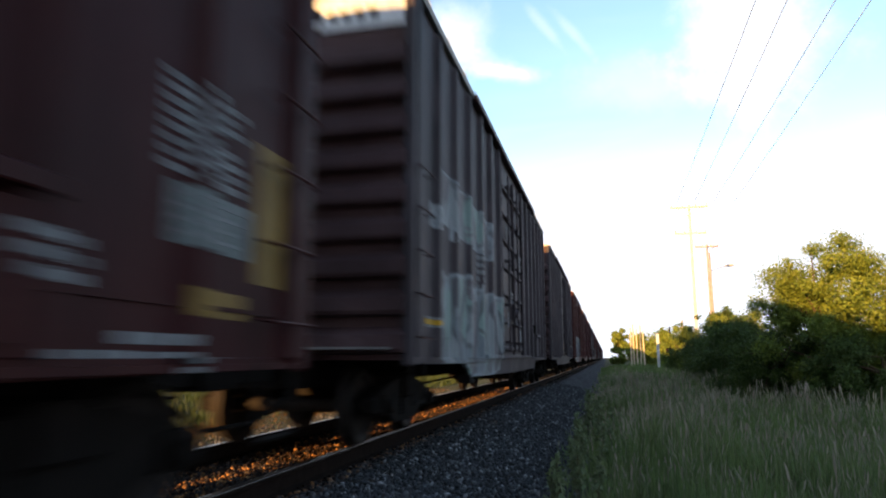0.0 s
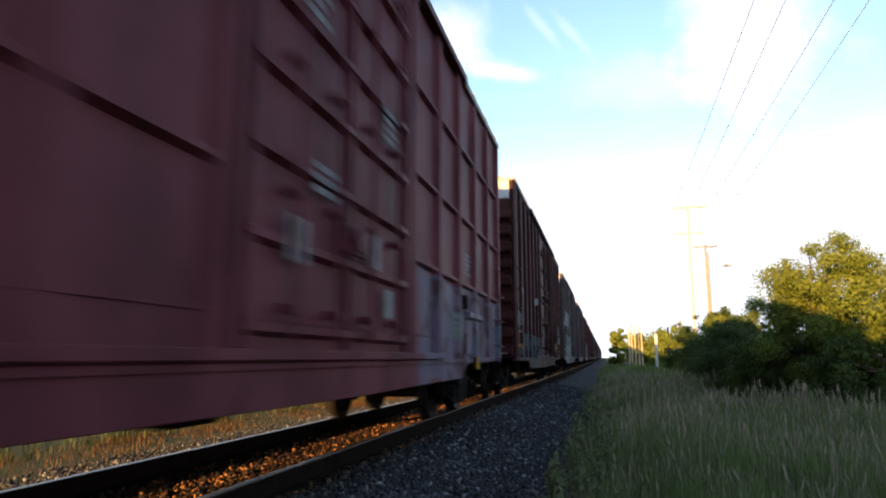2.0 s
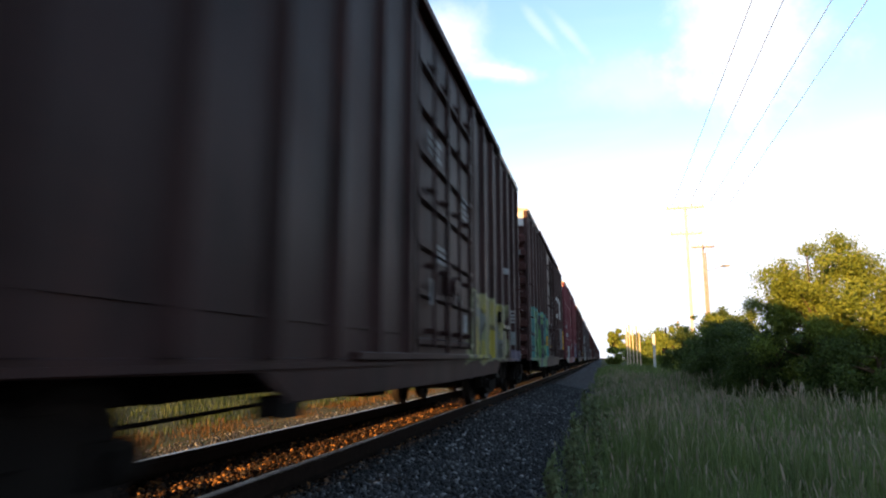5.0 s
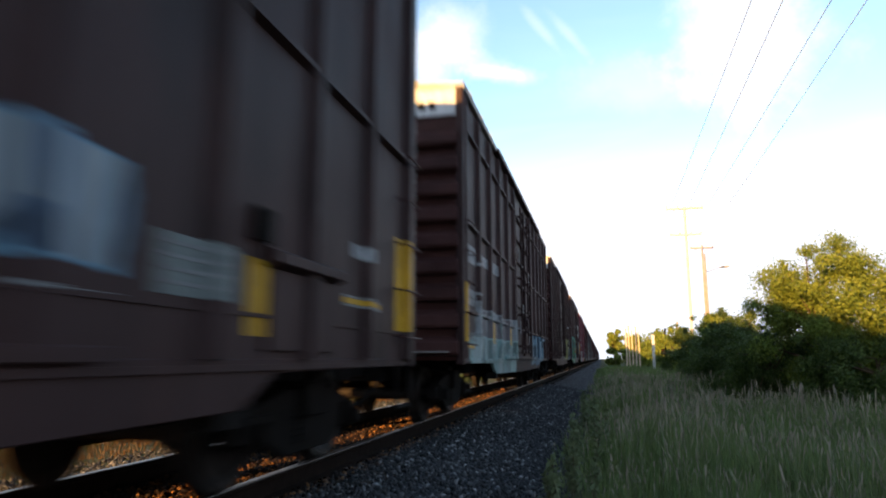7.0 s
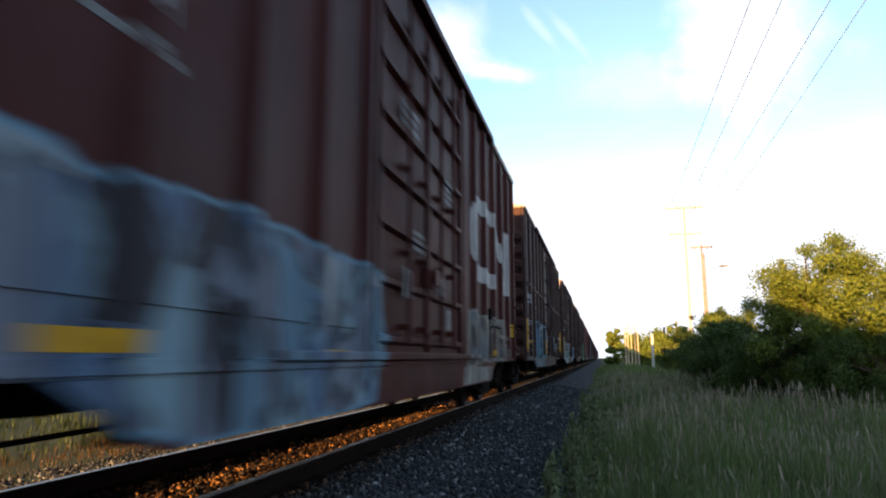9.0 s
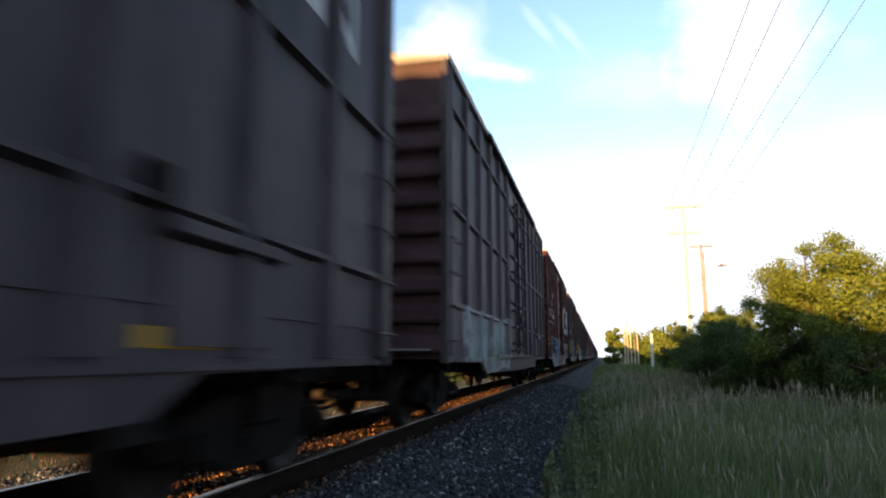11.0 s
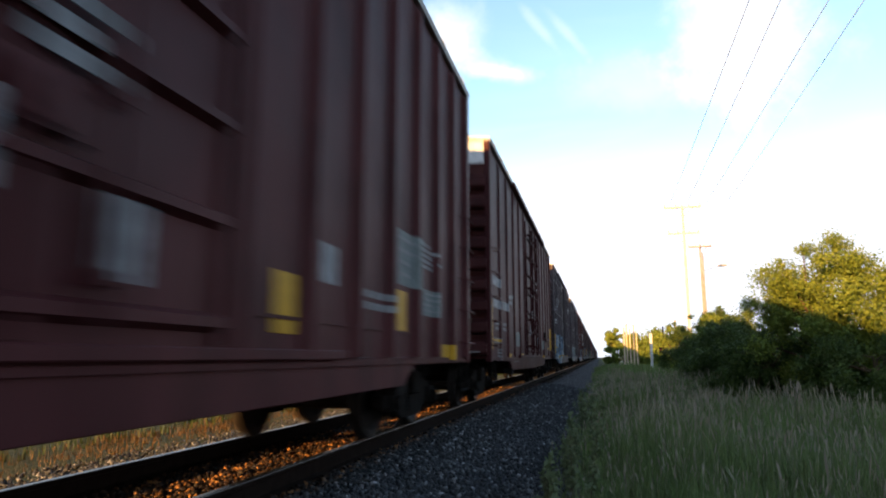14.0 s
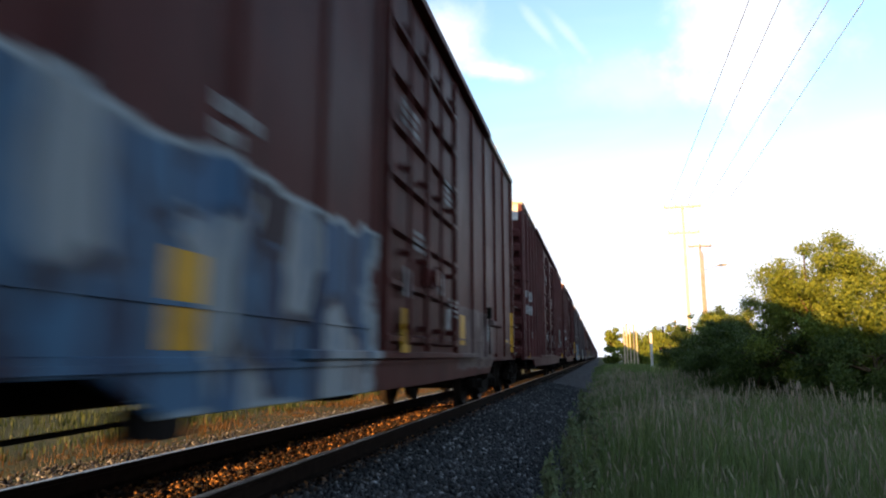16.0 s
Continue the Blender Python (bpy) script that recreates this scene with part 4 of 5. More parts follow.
# number in the train (0 has its rear end just ahead at the start): style, paint, faded paint, sprayed pieces, label
CARS = {
    0: ("posts", GREY, GREY_L, [(-3.9, 1.35, 2.4, 0.7, WHITES), (-4.6, 3.0, 1.9, 0.35, WHITES)], "grey-brown boxcar with pale sprayed lettering along its sill"),
    1: ("posts", BROWN, BROWN_L, [(-4.1, 1.08, 2.5, 0.45, DULL_TEALS)], "brown boxcar with light blue graffiti and white stencils"),
    2: ("grid_b", CRIMSON, CRIMSON_L, [(5.2, 1.3, 2.8, 0.62, LILACS), (-4.85, 1.1, 1.1, 0.5, MINTS)], "maroon boxcar with lilac and mint graffiti"),
    3: ("posts", DARK, DARK_L, [(-4.75, 1.46, 2.75, 0.93, GREENS)], "dark brown boxcar with large green and blue graffiti"),
    4: ("posts", UMBER, UMBER_L, [(3.2, 1.45, 1.95, 0.55, OLIVES), (6.85, 0.98, 0.8, 0.13, LILACS)], "dark boxcar with olive yellow graffiti"),
    5: ("grid", DARK, DARK_L, [(-4.0, 1.5, 2.5, 0.3, WHITES), (-4.4, 0.95, 2.85, 0.36, MINTS), (3.8, 1.2, 1.8, 0.4, CYANS)], "dark grey-brown boxcar with whitish graffiti along the sill"),
    6: ("grid_c", DARK, DARK_L, [(-3.2, 1.4, 1.75, 0.66, CYANS), (-3.1, 0.85, 1.8, 0.22, SEAS), (2.7, 1.55, 0.55, 0.25, CYANS)], "dark grey boxcar with blue graffiti and yellow reflectors"),
    7: ("posts", RUST, RUST_L, [(4.35, 1.27, 2.0, 0.42, PALES), (3.3, 0.68, 1.25, 0.12, PALES), (-4.1, 1.15, 2.2, 0.6, CYANS)], "rust-brown boxcar with pale and blue graffiti"),
    8: ("grid", GREY, GREY_L, [(-4.0, 1.2, 2.5, 0.5, WHITES)], "grey boxcar with pale graffiti"),
    9: ("grid", GREY, GREY_L, [(-4.1, 1.3, 2.6, 0.68, CYANS)], "grey boxcar with light blue graffiti"),
    10: ("smooth", MAROON, MAROON_L, [], "plain maroon boxcar with white stencils"),
    11: ("long", PLUM, PLUM_L, [], "long maroon boxcar with double doors and yellow reflectors"),
    12: ("smooth", RUST, RUST_L, [(-4.3, 1.33, 2.65, 0.7, BLUES), (3.6, 1.25, 1.5, 0.45, GREYS)], "rust-red boxcar with dark blue and white graffiti"),
    13: ("posts", MAROON, MAROON_L, [(-3.6, 1.2, 2.3, 0.5, WHITES)], "maroon boxcar with pale graffiti"),
}
EMBLEMS = {7: (2.66, 2.28, 0.97), 3: (2.98, 2.74, 0.63), -4: (2.6, 2.2, 0.95), 9: (5.2, 3.5, 0.42)}
EMBLEM_WHITE = plain_material("faded_white_paint", (0.20, 0.20, 0.20), (0.42, 0.42, 0.42), 3, 0.6)
WHITE_TOPS = {0, 1, 2, 3, 4, 5, 10, 11, -2, -5, -9}
MARKS = {
    1: [("bars8", 6.33, 7, 1.81, 2.33), ("placard", 6.4, 7.1, 1.49, 1.79), ("yellow_p", 7.17, 7.5, 1.37, 2.22), ("yd", 6.54, 7.08, 1.15, 1.29),
        ("bars2", 5.78, 6.18, 0.86, 0.98), ("bars2", 6.47, 6.91, 0.86, 0.95), ("block", -3.05, -2.72, 2.5, 2.64), ("bars10", -7.27, -6.54, 1.53, 2.14),
        ("yd", -7.64, -7.31, 1.37, 2.16), ("yd", -7.05, -6.52, 1.15, 1.28), ("block", -6.38, -5.9, 2.53, 2.71), ("block", -5.57, -5.07, 2.61, 2.81),
        ("block", -4.72, -4.32, 2.61, 2.8), ("bars2", -6.3, -5.87, 2.24, 2.49), ("bars2", -5.46, -5.1, 2.26, 2.52), ("block", -2.95, -2.61, 2.53, 2.71),
        
        ("yd", 4.36, 4.72, 1.22, 1.56), ("bar", 4.64, 4.98, 1.14, 1.23), ("bars3", 5.32, 5.9, 1.2, 1.42), ("bars2", 6.12, 6.57, 0.89, 1.06),],
    2: [("placard", 3.76, 4.51, 1.18, 1.56), ("bars5", 4.75, 5.12, 2.14, 2.5), ("bars5", 5.29, 5.7, 2.18, 2.57), ("yellow", 5.24, 5.83, 0.77, 0.96),
        ("block", -7.36, -6.36, 2.57, 2.81), ("block", -7.32, -6.33, 2.1, 2.34), ("block", -5.93, -5.15, 2.13, 2.39), ("ystripe", -7.07, -6.2, 1.24, 1.34),
        ("bars3", -7.01, -6.25, 0.92, 1.12), ("yellow", -5.91, -5.41, 0.84, 1.06),],
    3: [("yellow", 3.99, 4.32, 1.19, 1.64), ("bars9", 5.44, 5.89, 1.31, 2.33), ("placard", 6.41, 6.92, 1.37, 2.31), ("yellow", 7.26, 7.62, 1.35, 2.28),
        ("yellow", -2.62, -2.24, 1.38, 1.73), ("yellow", -1, -0.49, 1.32, 1.42), ("bars3", -1.79, -1.38, 2.63, 2.8), ("bars6", -0.04, 0.83, 2.61, 3.17),
        
        ("bars4", -0.37, 0.43, 2.79, 3.13), ("bars4", -0.34, 0.45, 2.47, 2.75), ("bars4", -0.77, -0.18, 2.12, 2.32), ("block", -1.13, -0.81, 1.77, 1.95), ("block", -0.73, -0.38, 1.8, 1.99), ("yellow", -1.39, -0.71, 1.3, 1.4), ("bars4", -0.1, 0.53, 1.55, 1.85),],
    4: [("bars6", 5.31, 5.85, 1.11, 1.52), ("placard", 6.14, 6.82, 1.23, 1.53), ("block", 5.09, 5.89, 2.71, 2.84), ("bars2", 7.27, 7.86, 0.92, 1.06),
        ("placard", 6.4, 6.59, 1.23, 1.51), ("bars4", 6.11, 6.73, 1.69, 2),],
    5: [("yellow", -7.72, -7.36, 1.2, 2.08), ("block", -7.3, -6.5, 2.45, 2.74), ("bars2", -7.2, -6.46, 1.73, 1.99), ("bar", -7.37, -6.39, 1.98, 2.03), ("bar", -7.36, -6.36, 1.84, 1.89), ("block", -6.04, -5.29, 2.55, 2.73), ("block", -4.91, -4.13, 2.57, 2.78),
        ("yellow", -4.82, -4.53, 1.23, 1.65), ("yellow", -2.46, -2.16, 1.24, 1.68), ("ystripe", -7.19, -6.67, 1.09, 1.17), ("block", -6.86, -6.46, 2.47, 2.53),
        ("bars4", -7.05, -6.36, 1.22, 1.35),],
    6: [("placard", 3.51, 4.2, 1.25, 1.55), ("yellow", 4.33, 4.68, 1.08, 1.54), ("block", 5.95, 6.4, 1.78, 1.9), ("ystripe", 5.78, 6.65, 1.37, 1.46),
        ("yellow", 7.11, 7.48, 1.22, 2.16), ("bar", 2.69, 3.24, 1.2, 1.22), ("yellow", -5.22, -4.85, 1.04, 1.51), ("yellow", -1.81, -1.46, 1.09, 1.59),
        ("block", -7.44, -6.53, 2.51, 2.78), ("bars3", -7.33, -6.49, 1.86, 2.1), ("ystripe", -7.32, -6.47, 1.36, 1.46), ("bars2", -7.13, -6.53, 0.9, 0.98),
        ("yellow", -7.8, -7.5, 1.11, 2.01), ("bars5", -3.88, -3.42, 2.52, 2.77), ("block", -4.74, -4.37, 2.5, 2.55),],
    7: [("yellow", 4.41, 5.01, 0.99, 1.09), ("yellow", 2.48, 3.08, 0.66, 0.77), ("yellow", 7.2, 7.52, 1.41, 1.7), ("yellow", -5.7, -5.14, 0.97, 1.07),
        ("yellow", -3.19, -2.63, 0.91, 1.01), ("yellow", 0.41, 0.94, 0.64, 0.77), 
        
        ("yellow", -8.28, -7.59, 1.6, 1.68), ("yellow", -8.26, -7.57, 1.42, 1.51), ("bar", -7.35, -6.8, 2.84, 2.89), ("block", -7.45, -6.88, 2.59, 2.75), ("bar", -7.46, -6.79, 2.35, 2.41), ("block", -6.61, -6.02, 3.07, 3.27), ("bar", -6.62, -5.92, 2.86, 2.92), ("block", -6.61, -5.9, 2.56, 2.75), ("bar", -6.58, -5.86, 2.36, 2.41), ("block", -5.8, -5.3, 3.51, 3.69), ("bar", -5.75, -5.04, 2.85, 2.91), ("block", -5.71, -4.99, 2.58, 2.76), ("bar", -5.68, -4.98, 2.35, 2.4),],
    9: [("yellow", -2.88, -2.21, 0.94, 1.03), ("yellow", 2.17, 2.84, 0.98, 1.07), ("yellow", 4.38, 5.03, 0.99, 1.09), ("bars5", -1.32, -0.46, 2.51, 2.8),
        ("placard", -0.38, 0.31, 1.79, 2.38), ("block", -7.34, -6.43, 2.98, 3.29), ("block", -7.28, -6.42, 2.51, 2.73), ("bars4", -6.01, -5.3, 3.29, 3.78),
        ("bars3", -4.78, -4.3, 3.53, 3.8), ("yellow", -7.98, -7.6, 1.09, 1.96), ("yellow", -4.7, -4.07, 0.94, 1.04), ("yellow", -2.34, -1.66, 0.95, 1.07),
        ("ystripe", -7.11, -6.38, 1.36, 1.44), ("bars3", -7.23, -6.28, 1.79, 2.01),],
    10: [("bars6", 4.77, 5.02, 2.09, 2.53), ("bars6", 5.38, 5.8, 2.09, 2.55), ("placard", 3.73, 4.46, 1.21, 1.53), ("yellow", 1.77, 2.27, 0.92, 1.01),
        ("yellow", 3.99, 4.7, 0.92, 1.02), ("ystripe", 6.23, 6.92, 1.22, 1.33), 
        ("bars2", -5.03, -4.6, 2.1, 2.35), ("placard_d", -3.78, -3.09, 1.2, 1.57), 
        ("yellow", -2.75, -2.11, 0.94, 1.04), ("bars2", -4.19, -3.32, 0.83, 0.87),
        ("yellow", -7.88, -7.62, 1.08, 2.02), ("block", -7.39, -6.48, 2.36, 2.54), ("block", -7.34, -6.53, 1.92, 2.09), ("block", -6.07, -5.3, 1.95, 2.13), ("bars2", -7.07, -6.48, 1.44, 1.66), ("bars2", -6.04, -5.41, 1.47, 1.67), ("ystripe", -7.3, -6.33, 1.23, 1.33), ("bars4", -6.83, -6.39, 0.85, 1.12), ("bars2", -4.66, -4.23, 2.11, 2.4), ("yellow", 7.35, 7.65, 1.2, 2.1), ("yellow", -5.3, -4.7, 0.93, 1.03),],
    11: [("placard", 5.91, 6.73, 1.69, 2.27), ("bars5", 6.97, 7.62, 1.96, 2.29), ("placard", 7.01, 7.7, 1.43, 1.74), ("yellow", 5.97, 6.33, 1.2, 1.63),
        ("yellow", 7.97, 8.58, 0.91, 1.11), ("bars2", 5.04, 5.92, 1.33, 1.54), ("yellow", -5.13, -4.86, 1.17, 1.62), ("yellow", -3.31, -2.98, 1.2, 1.64),
        ("bars4", -1.99, -0.96, 3.63, 3.99), ("block", -8.45, -7.82, 2.58, 2.8), ("block", -8.37, -7.67, 2.13, 2.4), ("block", -7.49, -6.91, 2.56, 2.84),
        ("block", -7.46, -6.88, 2.16, 2.42), ("yellow", -8.25, -7.61, 0.91, 1.08), ("bars2", -8.09, -7.56, 1.47, 1.67), ("bars2", -7.39, -6.61, 1.45, 1.66),
        ("bars2", -6.28, -5.69, 1.48, 1.72),],
    12: [("yellow", 7.84, 8.13, 1.05, 1.95), ("yellow", 2.27, 2.62, 1.12, 1.56), ("placard", 4.52, 5.1, 1.23, 1.53), ("ystripe", 6.91, 7.55, 1.24, 1.33), ("bars4", 1.18, 1.68, 1.44, 1.71),
        ("bars2", -4.18, -3.7, 2.06, 2.37), ("yellow", -0.95, -0.7, 0.99, 1.43), ("yellow", -4.5, -4.2, 0.98, 1.47),],
    0: [("block", -6.9, -6.3, 2.5, 2.8), ("block", -5.9, -5.3, 2.5, 2.8), ("bars3", -4.9, -4.3, 2.6, 2.9), ("bars6", -4.0, -3.3, 1.9, 2.6), ("ystripe", -7.1, -6.3, 1.3, 1.42)],
}
EXTRA = [("posts", BROWN, BROWN_L, [], "brown boxcar of the same train"), ("grid", MAROON, MAROON_L, [], "maroon boxcar of the same train"),
         ("posts", RUST, RUST_L, [(-3, 1.5, 2.0, 0.8, WHITES)], "rust-red boxcar with a pale tag"), ("posts", GREY, GREY_L, [], "grey boxcar of the same train")]
FIRST, LAST = -22, 15
REAR_AT_START = 6.55     # where the rear end of car 0 stands at the start
NUDGE = {11: -1.6, **{k: -3.3 for k in range(12, 20)}}
train = []


DOOR_DECALS = [("block", -1.1, -0.85, 1.55, 1.85), ("bars3", -0.75, -0.25, 2.05, 2.3), ("block", 0.35, 0.6, 1.7, 2.0), ("bars4", 0.7, 1.2, 2.9, 3.25), ("bars3", -1.2, -0.6, 3.3, 3.6), ("block", 0.8, 1.05, 1.3, 1.55)]
LONG_DECALS = [("block", -1.75, -1.45, 1.5, 1.95), ("bars3", -2.3, -1.8, 1.5, 1.75), ("bars4", -0.9, -0.3, 3.0, 3.4), ("block", -1.2, -0.8, 1.2, 1.4), ("bars4", 0.5, 1.1, 2.9, 3.3), ("bars3", 1.3, 1.8, 2.0, 2.35),
               ("block", 1.7, 1.95, 1.25, 1.6), ("block", 0.9, 1.15, 1.5, 1.85), ("block", 4.0, 4.3, 1.5, 1.8), ("yellow", 3.3, 3.6, 1.1, 1.5)]


# where a car's rear and front ends lie about its place in the train, and half its door
ENDS = {1: (-7.87, 7.75, 1.6), 3: (-8.33, 7.72, 1.7), 4: (-7.9, 7.42, 1.6), 6: (-7.85, 7.6, 1.6), 7: (-8.3, 7.75, 1.87), 9: (-8.05, 7.75, 1.6), 10: (-7.9, 7.75, 1.6), 11: (-9.32, 9.55, 2.7), 12: (-7.75, 8.2, 1.6)}
# rib of the rear end wall counted from below, and where its characters begin and end across it
END_STENCILS = {0: [(7, -0.5, 0.0), (6, -0.4, 0.1)], 1: [(5, 0.05, 0.55), (4, 0.0, 0.55)], 3: [(7, 0.65, 1.35), (6, 0.45, 1.1), (5, 0.6, 1.3)], 4: [(6, 0.3, 0.9), (5, 0.3, 0.9)], 11: [(5, 0.08, 0.65), (4, 0.08, 0.62)]}


def body_plan(k, style):
    """The plan of car k, and how far its middle lies from its place in the train."""
    rear, front, door = ENDS.get(k, (-7.75, 7.75, 1.6))
    return (style, (front - rear) / 2, door), (front + rear) / 2


def rusted(base, faded):
    """The ends' paint: the side's colour, weathered towards red-brown."""
    return (tuple(0.6 * a + 0.42 * b for a, b in zip(base, (0.055, 0.018, 0.016))),
            tuple(0.6 * a + 0.42 * b for a, b in zip(faded, (0.095, 0.036, 0.032))))


def build_train():
    t = make_truck()
    TRUCKS.append(t)
    protos = {}
    paints = {}
    for k in range(FIRST, LAST + 1):
        key = k if k in CARS else ("x", k % len(EXTRA))
        style, base, faded, tags, label = CARS[k] if k in CARS else EXTRA[k % len(EXTRA)]
        plan, mid = body_plan(k, style)
        if plan not in protos:
            protos[plan] = make_car(plan)
        if key not in paints:
            moved = [(y - mid, *rest) for y, *rest in tags]
            paints[key] = (car_paint("boxcar_paint", base, faded, 0.35, moved, (k * 7.3) % 11), car_paint("boxcar_end_paint", *rusted(base, faded), 0.45, (), (k * 3.1) % 11))
        car = copy_thing(protos[plan], pose(TRACK_X, REAR_AT_START + HALF - CAR_PITCH * k + mid, 0))
        tagged(car, label, "boxcar", "boxcars of the freight train")
        for o in car.children_recursive:
            if o.type == "MESH" and o.data.materials[0] == PAINT_DEFAULT:
                o.material_slots[0].link = "OBJECT"
                o.material_slots[0].material = paints[key][o.name.startswith(("end_", "grab_iron", "door_canopy"))]
        if k in MARKS:
            lettering(car, plan, [(kind, y0 - mid, y1 - mid, z0, z1) for kind, y0, y1, z0, z1 in MARKS[k]])
            lettering(car, plan, LONG_DECALS if style == "long" else DOOR_DECALS)
        if k in EMBLEMS:
            y, z, size = EMBLEMS[k]
            part("emblem", hook_and_zigzag(plan, y - mid, z, size), EMBLEM_WHITE, car, "large faded white painted emblem")
        for rib, x0, x1 in END_STENCILS.get(k, ()):
            z, text, x = 0.98 + 0.395 * rib + 0.065, Shape(), x0
            while x < x1:
                text.box(x, x + 0.075, -plan[1] - 0.140, -plan[1] - 0.128, z, z + 0.125)
                x += 0.105
            part("end_stencil", text, STENCIL, car, "white stencilled characters on a rib of the end wall")
        if k == 7:
            for side in (-1, 1):
                part("deep_sill", Shape().prism([(-5.3, 0.86), (-4.7, 0.53), (4.7, 0.53), (5.3, 0.86)], side * (SHEET - 0.03), side * (SHEET + 0.012), "x"), paints[key][0], car, "deep plate below the side sill")
        if k in WHITE_TOPS:
            half = plan[1]
            band = part("height_band", Shape().box(-SHEET + 0.03, SHEET - 0.03, -half - 0.03, -half + 0.01, EAVE - 0.46, EAVE - 0.01), WHITE_PAINT, car, "white painted warning band across the top of the end")
            bars = Shape()
            for i in range(14):
                bars.box(-1.2 + i * 0.17, -1.2 + i * 0.17 + 0.11, -half - 0.035, -half - 0.03, EAVE - 0.36, EAVE - 0.24)
            part("band_lettering", bars, STEEL, band)
        car["middle"] = mid
        train.append((k, car))
    for pr in protos.values():
        remove_thing(pr)
    remove_thing(t)


# ---------------------------------------------------------------- plants
def leaf_cloud(name, blobs, per, size, material, parent, seed, label=""):
    """Many small folded leaves scattered through overlapping clumps (x, y, z, radius)."""
    g = np.random.default_rng(seed)
    blobs = np.array(blobs)
    share = (blobs[:, 3] / blobs[:, 3].max()) ** 2
    c = np.repeat(blobs, np.maximum(12, per * 1.7 * share).astype(int), axis=0)
    n = len(c)
    d = g.normal(size=(n, 3))
    d /= np.linalg.norm(d, axis=1)[:, None]
    r = g.random(n) ** 0.45 * (1 + 0.18 * g.normal(size=n))
    pos = c[:, :3] + d * (r * c[:, 3])[:, None] * np.array([1, 1, 0.85])
    pos[:, 2] = np.maximum(pos[:, 2], -0.5)
    a = d + 0.9 * g.normal(size=(n, 3))
    a /= np.linalg.norm(a, axis=1)[:, None]
    b = np.cross(a, g.normal(size=(n, 3)))
    b /= np.linalg.norm(b, axis=1)[:, None]
    u = np.cross(a, b)
    s = (size * g.uniform(0.6, 1.35, n))[:, None]
    v = np.stack([pos - b * s, pos + u * s * 0.45 - a * s * 0.12, pos + b * s, pos - u * s * 0.45 - a * s * 0.12], 1)
    faces = (np.arange(n) * 4)[:, None] + np.array([[0, 1, 2, 3]])
    me = raw_mesh(name, v.reshape(-1, 3), faces, material)
    ob = new(name, me)
    ob.parent = parent
    if label:
        ob["label"] = label
    return ob


def clumps(centre, radii, n, r, seed, low=-0.4):
    g = np.random.default_rng(seed)
    out = []
    while len(out) < n:
        d = g.normal(size=3)
        d /= np.linalg.norm(d)
        q = g.random() ** 0.4
        p = np.array(centre) + d * q * np.array(radii)
        if p[2] > low:
            out.append((*p, g.uniform(*r)))
    return out


def limbs(base, tips, r, seed):
    g = random.Random(seed)
    s = Shape()
    base = Vector(base)
    fork = base + Vector((g.uniform(-0.2, 0.2), g.uniform(-0.2, 0.2), 1.1))
    s.tube(base - Vector((0, 0, 0.15)), fork, r, r * 0.8, 8)
    for t in tips:
        t = Vector(t)
        mid = fork.lerp(t, 0.5) + Vector((g.uniform(-0.3, 0.3), g.uniform(-0.3, 0.3), g.uniform(0.0, 0.3)))
        s.tube(fork, mid, r * 0.5, r * 0.3, 6)
        s.tube(mid, t, r * 0.3, r * 0.08, 5)
    return s


def make_bush(name, label, category, blobs, per, size, material, base, seed, trunk=0.09, group=""):
    ob = thing(name, label, category, group)
    g = random.Random(seed)
    tips = [b[:3] for b in g.sample(blobs, min(14, len(blobs)))]
    part("trunk", limbs(base, tips, trunk, seed), BARK, ob, "brown branching trunk")
    leaf_cloud("crown", blobs, per, size, material, ob, seed)
    return ob


